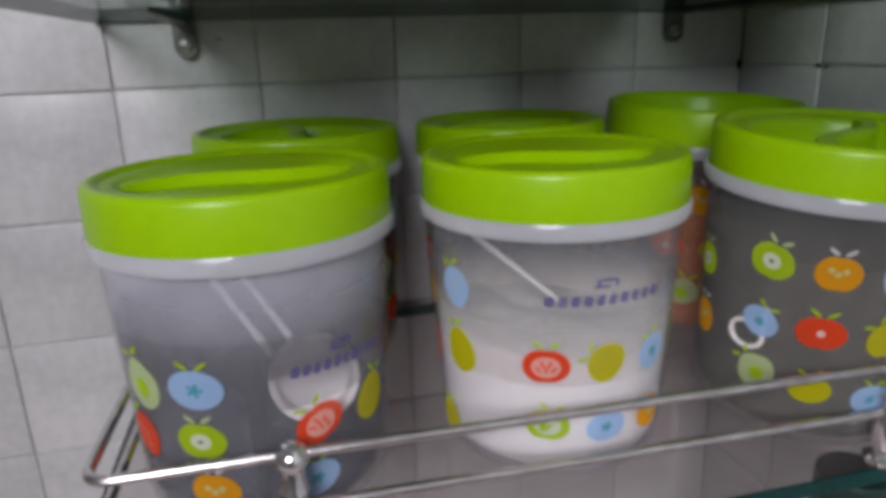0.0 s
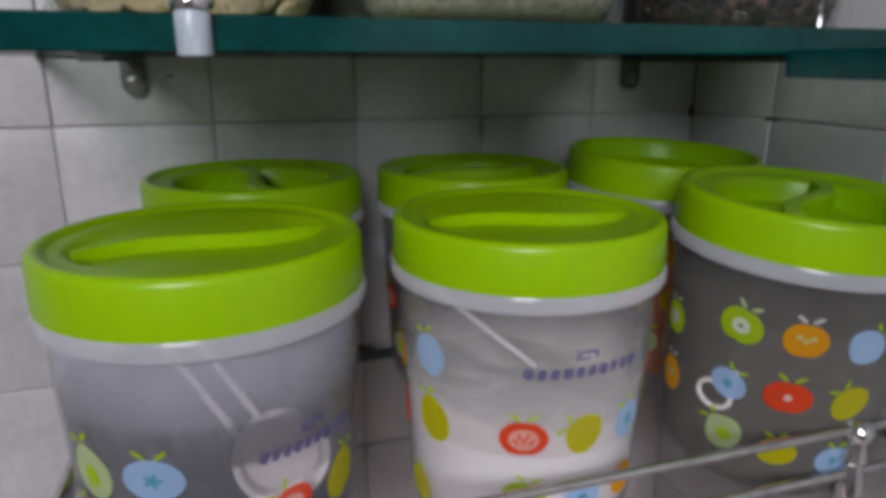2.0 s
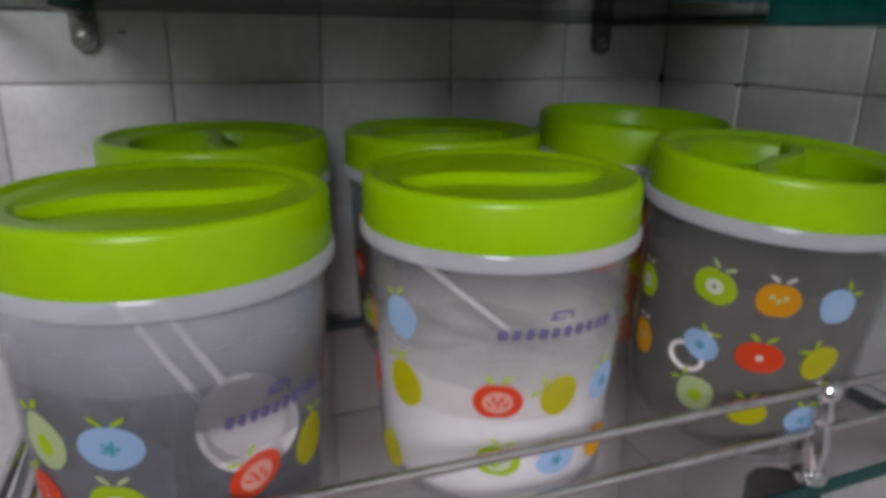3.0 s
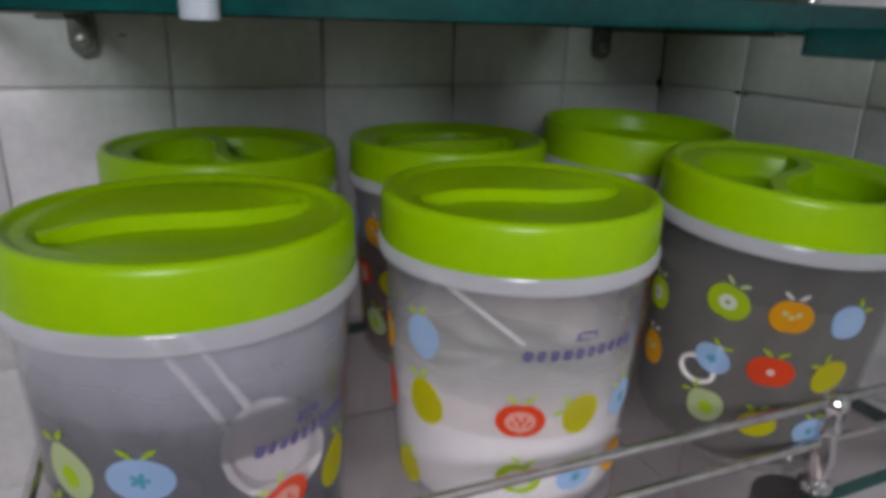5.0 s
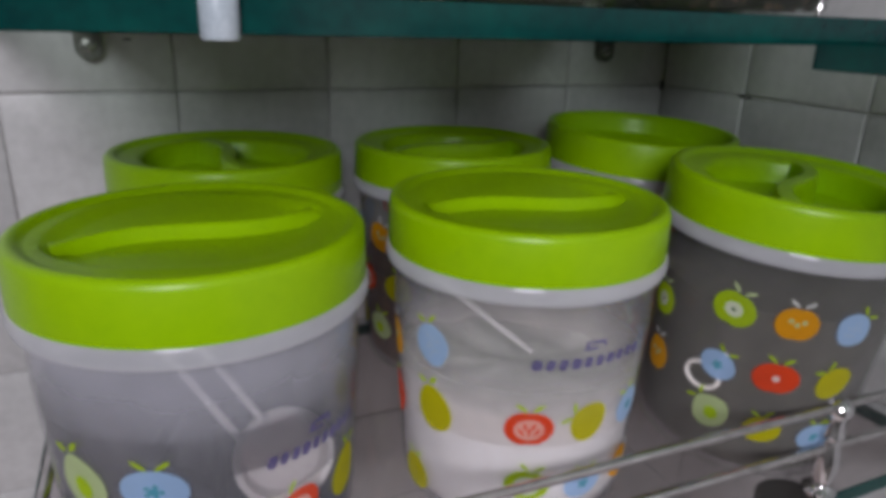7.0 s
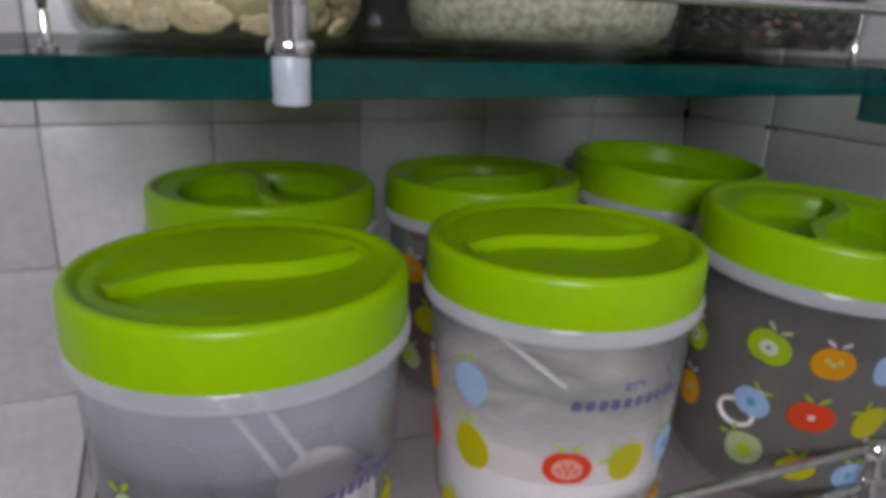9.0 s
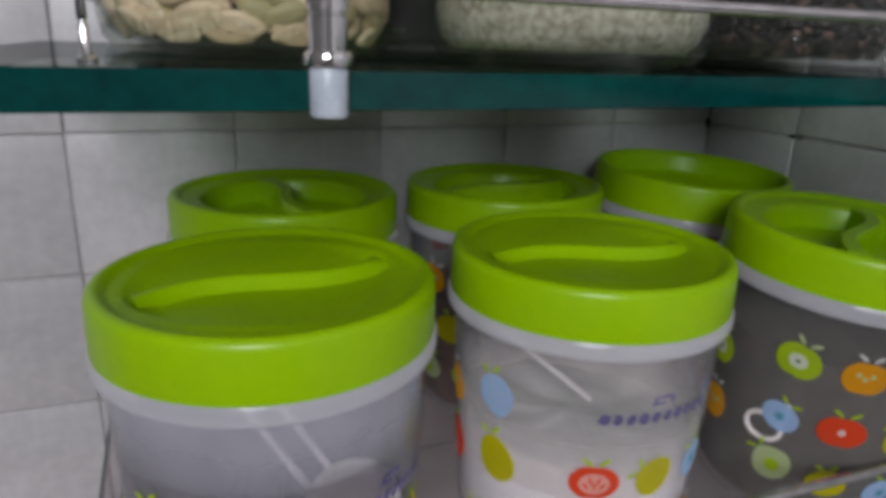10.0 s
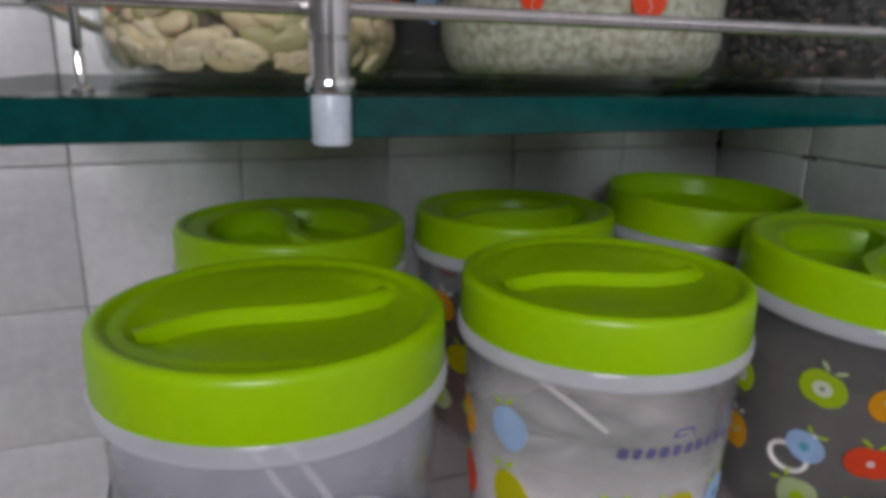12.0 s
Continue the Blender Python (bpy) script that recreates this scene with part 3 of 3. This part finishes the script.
jar_d = storage_jar(-0.3983, -0.0726, -80, "milky plastic jar with lime lid standing against the tiles", jar_filling(0.092, 0.006, 20, 0.003, 15), M_REDBROWN, "red-brown powder", 1.007)
jar_e = storage_jar(-0.2450, -0.0710, 12, "fruit-printed plastic jar with lime lid and red-brown powder", jar_filling(0.080, 0.004, 90, 0.003, 19), M_REDBROWN, "red-brown powder", 0.994)
jar_f = storage_jar(-0.0984, -0.0806, 8, "plastic jar with a dished lime lid and orange lentils", jar_filling(0.100, 0.004, 40, 0.003, 23), M_LENTIL, "orange lentils", 1.035, 1.033, True, (2.7, 1.2))


def dust_glow_coat(jar, low, high, colour, bottom, top, name, label):
    """A thin film of dust or painted glow inside the wall, whose cover runs from bottom to top."""
    m = see_through("clinging_" + name, (1, 1, 1), colour, 0.5, 0.8, 0.6, 0.0)
    nt = m.node_tree
    span = [n for n in nt.nodes if n.bl_idname == "ShaderNodeMapRange"][0]
    cloud = [n for n in nt.nodes if n.bl_idname == "ShaderNodeTexNoise"][0]
    cloud.inputs["Scale"].default_value = 55.0
    co = [n for n in nt.nodes if n.bl_idname == "ShaderNodeTexCoord"][0]
    axis = nt.nodes.new("ShaderNodeSeparateXYZ")
    nt.links.new(co.outputs["Object"], axis.inputs[0])
    fade = nt.nodes.new("ShaderNodeMapRange")
    fade.interpolation_type = "SMOOTHSTEP"
    fade.inputs["From Min"].default_value, fade.inputs["From Max"].default_value = low, high
    fade.inputs["To Min"].default_value, fade.inputs["To Max"].default_value = bottom, top
    nt.links.new(axis.outputs["Z"], fade.inputs["Value"])
    span.inputs["From Min"].default_value, span.inputs["From Max"].default_value = 0.3, 0.7
    span.inputs["To Min"].default_value, span.inputs["To Max"].default_value = 0.78, 1.0
    both = nt.nodes.new("ShaderNodeMath")
    both.operation = "MULTIPLY"
    nt.links.new(span.outputs[0], both.inputs[0])
    nt.links.new(fade.outputs[0], both.inputs[1])
    mixed = [n for n in nt.nodes if n.bl_idname == "ShaderNodeMixShader" and n.inputs[0].is_linked and n.inputs[0].links[0].from_node == span][0]
    nt.links.new(both.outputs[0], mixed.inputs[0])
    levels = [low + (high - low) * k / 6 for k in range(7)]
    shell = [(body_radius(z) - 0.0014, z) for z in levels] + [(body_radius(z) - 0.0016, z) for z in reversed(levels)]
    part("clinging_dust_glow", lathe(shell, 72, closed=True), m, jar, label)


dust_glow_coat(jar_b, 0.060, 0.108, (0.89, 0.84, 0.80), 0.85, 0.02, "sugar", "fine sugar clinging to the wall")
dust_glow_coat(jar_a, 0.070, 0.104, (0.03, 0.03, 0.045), 0.15, 0.0, "tea", "tea dust clinging to the wall")
# whitish film paints the glow of light scattered in the empty top of the jar
dust_glow_coat(jar_a, 0.086, 0.134, (0.88, 0.87, 0.93), 0.02, 0.36, "scatter_glow", "pale film painting scattered light under the collar")

# ---- printed fruit on the jars: kind, angle round the jar, height over its base, width, height, tilt ----
PRINTS = {
    "a": [("pear", -49.3, 0.0826, 0.0221, 0.0247, 18), ("blueberry", -23.1, 0.0843, 0.0252, 0.0185, 0), ("tomato", 22.7, 0.0602, 0.0237, 0.0191, 28), ("lemon", 51, 0.0603, 0.0201, 0.0237, -12), ("redberry", -54.9, 0.055, 0.0196, 0.0221, 30), ("kiwi", -24.2, 0.0592, 0.0227, 0.018, 0), ("orange", -21.9, 0.0333, 0.0227, 0.0185, 0), ("blueberry", 19.9, 0.0323, 0.0227, 0.0175, 0), ("orange", 92, 0.0705, 0.0227, 0.0185, 0), ("strawberry", 120, 0.0477, 0.0206, 0.0227, 0), ("kiwi", -96, 0.0622, 0.0227, 0.0185, 0), ("lemon", -92, 0.0311, 0.0206, 0.0227, 0)],
    "b": [("strawberry", -68.2, 0.1045, 0.0206, 0.0216, 14), ("lemon", -67.5, 0.0703, 0.0211, 0.0247, 14), ("tomato", -24.4, 0.0716, 0.0232, 0.0185, 0), ("lemon", 1.6, 0.0726, 0.0211, 0.0191, 60), ("blueberry", 27.9, 0.0714, 0.0201, 0.0191, 20), ("ring", -23.4, 0.039, 0.0221, 0.0175, -10), ("orange", 31, 0.0356, 0.0206, 0.0191, -30), ("blueberry", 3.8, 0.0361, 0.0216, 0.0165, 0), ("orange", -101, 0.0939, 0.0206, 0.0216, 10), ("redberry", -101, 0.0612, 0.0206, 0.0237, 10), ("lemon", -82, 0.0245, 0.0206, 0.0196, 0), ("kiwi", 62, 0.0712, 0.0227, 0.0185, 0), ("orange", 90, 0.0898, 0.0227, 0.0185, 0)],
    "c": [("kiwi", -64, 0.1057, 0.0225, 0.0193, -14), ("orange", -37.5, 0.1058, 0.0212, 0.0185, 0), ("strawberry", -11.9, 0.105, 0.0209, 0.0185, -35), ("blueberry", -65.1, 0.0713, 0.0197, 0.0167, -22), ("tomato", -38.9, 0.0731, 0.0238, 0.018, 0), ("lemon", -11.5, 0.0734, 0.0209, 0.018, 40), ("pear", -63.8, 0.0424, 0.0217, 0.0198, 48), ("lemon", -38.1, 0.0406, 0.02, 0.0162, 10), ("blueberry", -10.8, 0.0382, 0.02, 0.0162, 0), ("orange", -102, 0.0575, 0.0184, 0.0216, 0), ("kiwi", -104, 0.0916, 0.0191, 0.0198, 0)],
}


def printed_ring(start):
    """Three staggered rows of fruit all round a jar."""
    kinds = ["orange", "strawberry", "lemon", "tomato", "kiwi", "pear", "blueberry", "redberry"]
    rows = []
    for row, z in enumerate((0.107, 0.073, 0.040)):
        for k in range(12):
            rows.append((kinds[(k * 3 + row * 2) % 8], start + 30 * k + 13 * row, z, 0.023, 0.020, (k * 17 + row * 11) % 40 - 20))
    return rows


PRINTS["d"], PRINTS["e"], PRINTS["f"] = printed_ring(5), printed_ring(-70), printed_ring(-30)
JARS = {"a": jar_a, "b": jar_b, "c": jar_c, "d": jar_d, "e": jar_e, "f": jar_f}
for key, rows in PRINTS.items():
    for kind, angle, z, w, h, tilt in rows:
        add_fruit(JARS[key], kind, angle, z, w, h, tilt, heart=key in "cdf")
maker_mark(jar_b, 0.0, 0.1055, 0.060)
maker_mark(jar_a, 34.0, 0.0870, 0.050, -2)
maker_mark(jar_c, 95, 0.1040, 0.058)


# ---- scoops in the jars ----
def scoop(parent_x, parent_y, mouth, tilt, spin, handle, bowl_r, label, ribs=(-1, 1)):
    """A measuring scoop: open round bowl, and a handle with two ribs from its rim."""
    sc = thing("scoop", parent_x, parent_y, LOW_TOP, label, "scoop")
    bowl = part("bowl", lathe([(0.0001, -bowl_r * 0.42), (bowl_r * 0.60, -bowl_r * 0.40), (bowl_r * 0.88, -bowl_r * 0.28), (bowl_r * 0.97, 0), (bowl_r * 1.06, 0.0004), (bowl_r * 1.06, 0.0018), (bowl_r * 0.92, 0.0018),
                               (bowl_r * 0.90, 0), (bowl_r * 0.82, -bowl_r * 0.24), (bowl_r * 0.56, -bowl_r * 0.34), (0.0001, -bowl_r * 0.36)], 40), M_SPOON, sc, "round white scoop bowl")
    bowl.matrix_basis = pose(*mouth, tilt, 0, spin)
    a, b = Vector(handle[0]), Vector(handle[1])
    ahead = (b - a).normalized()
    side = ahead.cross(Vector((0.15, 1, -0.25))).normalized()
    for sgn in ribs:
        off = side * 0.0056 * sgn
        part("handle_rib", tube([a + off, a + (b - a) * 0.5 + off, b + off], 0.0016, 8), M_SPOON, sc)
    return sc


scoop(-0.4294, -0.2193, (0.0240, -0.0400, 0.0730), 76, 0, ((0.0115, -0.0400, 0.0890), (-0.0155, -0.0300, 0.1330)), 0.0195, "white plastic measuring scoop lying on the tea in a jar")
scoop(-0.2723, -0.2194, (0.0180, -0.0120, 0.0520), 30, -20, ((0.0040, -0.0080, 0.0800), (-0.0500, 0.0020, 0.1270)), 0.0150, "white plastic scoop sunk in the sugar of a jar", (0,))


def spoon_loop(jar, angle, z):
    """The ring end and strip of a spoon pressed to the wall of the powder jar."""
    sp = thing("spoon", 0, 0, 0, "white plastic spoon with a ring end in the powder", "spoon")
    sp.matrix_basis = jar.matrix_basis

    def at(u, v):
        r = body_radius(z + v) - 0.0012
        a = radians(angle) + u / r
        return (r * math.sin(a), -r * math.cos(a), z + v)

    part("ring", tube([at(-0.003 + 0.0095 * math.cos(k * math.pi / 12), 0.0075 * math.sin(k * math.pi / 12)) for k in range(25)], 0.0014, 8), M_SPOON, sp)
    part("strip", tube([at(0.0060 + 0.0006 * k, 0.006 + 0.006 * k) for k in range(3)], 0.0014, 8), M_SPOON, sp)
    return sp


spoon_loop(jar_c, -69, 0.0610)


# ---- clear jars on the upper shelf ----
def seeds(radius, level, size, count, seed, long=1.7, mat_rough=0.2):
    """Loose kernels heaped inside a jar: a shell of many small uneven pieces."""
    rng = random.Random(seed)
    verts, faces = [], []
    base = bmesh.new()
    bmesh.ops.create_icosphere(base, subdivisions=2, radius=1.0)
    unit = [v.co.copy() for v in base.verts]
    tris = [[v.index for v in f.verts] for f in base.faces]
    base.free()
    for _ in range(count):
        a = rng.uniform(0, 2 * math.pi)
        z = rng.uniform(size * 0.35, level)
        r = radius - size * rng.uniform(0.30, 0.85)
        turn = Euler((rng.uniform(0, 6.3), rng.uniform(-0.6, 0.6), a + math.pi / 2 + rng.uniform(-0.4, 0.4))).to_matrix()
        k = rng.uniform(0.75, 1.2)
        off = len(verts)
        for p in unit:
            q = Vector((p.x * long, p.y * (0.85 + 0.18 * p.x), p.z * 0.66)) * size * k * 0.62
            q = turn @ q
            w = Vector((r * math.cos(a), r * math.sin(a), z)) + q
            flat = math.hypot(w.x, w.y)
            most = radius * (0.88 + 0.12 * min(1.0, max(0.0, w.z) / 0.012))
            if flat > most:
                w.x, w.y = w.x * most / flat, w.y * most / flat
            w.z = max(w.z, 0.0002)
            verts.append(tuple(w))
        faces += [[off + i for i in t] for t in tris]
    return verts, faces


def island_toned(name, tones, rough, bump=0.2):
    m = material(name, tones[0], rough)
    info = node(m, "ShaderNodeNewGeometry")
    ramp = m.node_tree.nodes.new("ShaderNodeValToRGB")
    ramp.color_ramp.elements[0].color, ramp.color_ramp.elements[1].color = (*tones[0], 1), (*tones[-1], 1)
    for k, tone in enumerate(tones[1:-1]):
        e = ramp.color_ramp.elements.new((k + 1) / (len(tones) - 1))
        e.color = (*tone, 1)
    link(m, info.outputs["Random Per Island"], ramp.inputs["Fac"])
    co = node(m, "ShaderNodeTexCoord")
    grain = node(m, "ShaderNodeTexNoise", Scale=420.0, Detail=4.0)
    link(m, co.outputs["Object"], grain.inputs["Vector"])
    mix = m.node_tree.nodes.new("ShaderNodeMixRGB")
    mix.blend_type = "MULTIPLY"
    mix.inputs[0].default_value = 0.4
    link(m, ramp.outputs["Color"], mix.inputs[1])
    link(m, grain.outputs["Fac"], mix.inputs[2])
    link(m, mix.outputs[0], m.node_tree.nodes["Principled BSDF"].inputs["Base Color"])
    relief = node(m, "ShaderNodeBump", Strength=bump, Distance=0.001)
    link(m, grain.outputs["Fac"], relief.inputs["Height"])
    link(m, relief.outputs["Normal"], m.node_tree.nodes["Principled BSDF"].inputs["Normal"])
    return m


M_NUT = island_toned("pistachio_shells", [(0.40, 0.35, 0.16), (0.72, 0.54, 0.33), (0.84, 0.68, 0.48), (0.58, 0.50, 0.26)], 0.5)
M_SPICE = island_toned("dark_spice_pieces", [(0.003, 0.002, 0.002), (0.005, 0.003, 0.003), (0.018, 0.008, 0.008), (0.003, 0.002, 0.002), (0.16, 0.085, 0.068)], 0.6)
M_MEAL = mottled("pale_coarse_meal", (0.22, 0.20, 0.13), (0.56, 0.53, 0.44), 330, 0.9, 0.9, 1300, low_at=0.38, high_at=0.60, distance=0.001)
# core under the kernels coloured dark, painting the shade in the gaps between them
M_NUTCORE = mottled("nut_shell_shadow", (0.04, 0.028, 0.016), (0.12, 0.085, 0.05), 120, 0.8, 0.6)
M_DARKFILL = mottled("dark_filling", (0.012, 0.011, 0.012), (0.03, 0.026, 0.026), 60, 0.9, 0.3)
M_JARCAP = mottled("dark_jar_cap", (0.02, 0.03, 0.05), (0.03, 0.05, 0.08), 30, 0.4, 0.0)


def clear_jar(x, y, radius, height, label, loose, loose_mat, core_mat, level, prints=()):
    jar = thing("glass_jar", x, y, UP_TOP, label, "glass jar", "clear jars on the upper shelf")
    r = radius
    part("body", lathe([(0.0001, 0.001), (r * 0.78, 0.0), (r * 0.90, 0.0012), (r * 0.97, 0.006), (r, 0.014), (r, height * 0.8), (r * 0.93, height * 0.88), (r * 0.80, height * 0.92), (r * 0.80, height),
                        (r * 0.77, height), (r * 0.77, height * 0.91), (r * 0.90, height * 0.86), (r * 0.965, height * 0.79), (r * 0.965, 0.016), (r * 0.93, 0.0085), (r * 0.86, 0.0045), (0.0001, 0.0035)], 64), M_JARGLASS, jar, "clear greenish glass")
    part("cap", lathe([(r * 0.815, height * 0.93), (r * 0.84, height * 0.935), (r * 0.84, height * 1.02), (r * 0.80, height * 1.035), (0.0001, height * 1.035), (0.0001, height * 1.003), (r * 0.81, height * 1.003)], 48), M_JARCAP, jar, "dark screw cap")
    inner = r * (0.81 if loose else 0.955)
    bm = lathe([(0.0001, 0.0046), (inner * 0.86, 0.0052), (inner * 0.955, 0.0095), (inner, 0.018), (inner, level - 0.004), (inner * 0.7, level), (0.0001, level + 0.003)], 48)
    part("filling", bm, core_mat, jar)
    if loose:
        verts, faces = seeds(r * 0.955, level, *loose)
        me = bpy.data.meshes.new("kernels")
        me.from_pydata([(a, b, c + 0.0042) for a, b, c in verts], [], faces)
        me.materials.append(loose_mat)
        me.polygons.foreach_set("use_smooth", [True] * len(me.polygons))
        heap = new("kernels", me)
        heap.parent = jar
        heap["kind"] = "stuff"
    for kind, angle, z, w, h, tilt in prints:
        add_fruit(jar, kind, angle, z, w, h, tilt, radius=lambda zz: r + 0.0001, heart=True)
    return jar


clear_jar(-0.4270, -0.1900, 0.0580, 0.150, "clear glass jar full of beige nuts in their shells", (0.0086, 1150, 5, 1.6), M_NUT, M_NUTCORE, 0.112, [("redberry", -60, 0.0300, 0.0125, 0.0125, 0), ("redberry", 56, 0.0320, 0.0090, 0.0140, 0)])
clear_jar(-0.2990, -0.2240, 0.0600, 0.150, "clear glass jar full of pale coarse meal", None, None, M_MEAL, 0.112, [("redberry", -9, 0.0295, 0.0130, 0.0125, 0), ("redberry", -47, 0.0310, 0.0085, 0.0130, 0)])
clear_jar(-0.1230, -0.1800, 0.0560, 0.150, "clear glass jar full of dark dried spice", (0.0042, 2600, 9, 1.3), M_SPICE, M_DARKFILL, 0.112)
clear_jar(-0.3270, -0.0800, 0.0540, 0.150, "clear glass jar with dark contents behind the front row", None, None, M_DARKFILL, 0.112, [("strawberry", -3, 0.0410, 0.0190, 0.0240, 0)])
clear_jar(-0.2050, -0.0750, 0.0540, 0.150, "clear glass jar with dark contents behind the front row", None, None, M_DARKFILL, 0.112)
clear_jar(-0.0620, -0.0650, 0.0540, 0.150, "clear glass jar with dark contents behind the front row", None, None, M_DARKFILL, 0.112)
clear_jar(-0.4450, -0.0700, 0.0480, 0.150, "clear glass jar of pale meal behind the front row", None, None, M_MEAL, 0.100)

# ---- bottle below the lower shelf ----
M_CAP = mottled("dark_green_cap", (0.006, 0.022, 0.016), (0.012, 0.036, 0.027), 40, 0.4, 0.05)
M_BOTTLE = mottled("dark_bottle", (0.02, 0.03, 0.022), (0.035, 0.045, 0.035), 20, 0.3, 0.0)
bottle = thing("bottle", -0.117, -0.286, COUNTER_Z, "dark bottle with a flat dark green cap on the counter", "bottle")
part("body", lathe([(0.0001, 0), (0.034, 0), (0.036, 0.003), (0.036, 0.22), (0.033, 0.24), (0.020, 0.265), (0.016, 0.285), (0.016, 0.30), (0.0001, 0.30)], 40), M_BOTTLE, bottle)
part("cap", lathe([(0.0001, 0.338), (0.0180, 0.338), (0.0195, 0.3365), (0.0198, 0.334), (0.0198, 0.292), (0.0001, 0.292)], 40), M_CAP, bottle, "flat dark green cap")


# ---- wall tiles, each a piece of its own ----
def tile_mesh(width, height, name):
    """A glazed tile with softened edges; it faces -y, centre at the origin of its face."""
    bm = bmesh.new()
    g, e = 0.0006, 0.0016
    w, h = width / 2 - g, height / 2 - g
    levels = [(w, h, 0.0035), (w, h, e * 0.7), (w - e * 0.35, h - e * 0.35, e * 0.2), (w - e, h - e, 0.0)]
    rings = [[bm.verts.new((sx * a, d, sz * b)) for sx, sz in ((-1, -1), (1, -1), (1, 1), (-1, 1))] for a, b, d in levels]
    for a, b in zip(rings, rings[1:]):
        for k in range(4):
            n = (k + 1) % 4
            bm.faces.new((a[k], a[n], b[n], b[k]))
    bm.faces.new(rings[-1])
    bmesh.ops.recalc_face_normals(bm, faces=bm.faces)
    return mesh_of(bm, name, M_TILE)


rng = random.Random(4)
TILE = tile_mesh(COL_W, ROW_H, "tile")
FIRST_SIDE = tile_mesh(0.0945, ROW_H, "tile")
for row in range(-6, 5):
    z = ROW_Z + (row + 0.5) * ROW_H
    for col in range(11):
        x = -(col + 0.5) * COL_W
        ob = new("tile", TILE)
        ob.parent = wall_back
        ob.matrix_basis = pose(x + rng.uniform(-0.0004, 0.0004), rng.uniform(-0.0001, 0.0006), z + rng.uniform(-0.0003, 0.0003), rng.uniform(-0.35, 0.35), rng.uniform(-0.2, 0.2), rng.uniform(-0.35, 0.35))
    for col in range(8):
        y = -0.04725 if col == 0 else -0.0945 - (col - 0.5) * COL_W
        ob = new("tile", FIRST_SIDE if col == 0 else TILE)
        ob.parent = wall_right
        ob.matrix_basis = pose(rng.uniform(-0.0001, 0.0006), y, z + rng.uniform(-0.0003, 0.0003), rng.uniform(-0.2, 0.2), rng.uniform(-0.2, 0.2), 90 * -1 + rng.uniform(-0.3, 0.3))

# dark chips where the joint opens at the corner and along the side wall
M_GAP = material("open_joint_dirt", (0.02, 0.018, 0.016), 0.95)
for wall, at, size in ((wall_back, (-0.0012, -0.0003, 0.2), (0.0022, 0.0012, 0.0050)), (wall_right, (-0.0003, -0.093, 0.2), (0.0010, 0.0042, 0.0014)), (wall_right, (-0.0003, -0.101, 0.1995), (0.0008, 0.0020, 0.0010)),
                       (wall_back, (-0.447, 0.0, 0.2335), (0.0028, 0.0003, 0.0007))):
    bm = bmesh.new()
    bmesh.ops.create_icosphere(bm, subdivisions=2, radius=1.0)
    for v in bm.verts:
        v.co = Vector((v.co.x * size[0], v.co.y * size[1], v.co.z * size[2])) * (1 + 0.35 * noise.noise(v.co * 2.3))
    chip = part("chipped_joint", bm, M_GAP, wall, "dark dirt in an open joint")
    chip.location = at
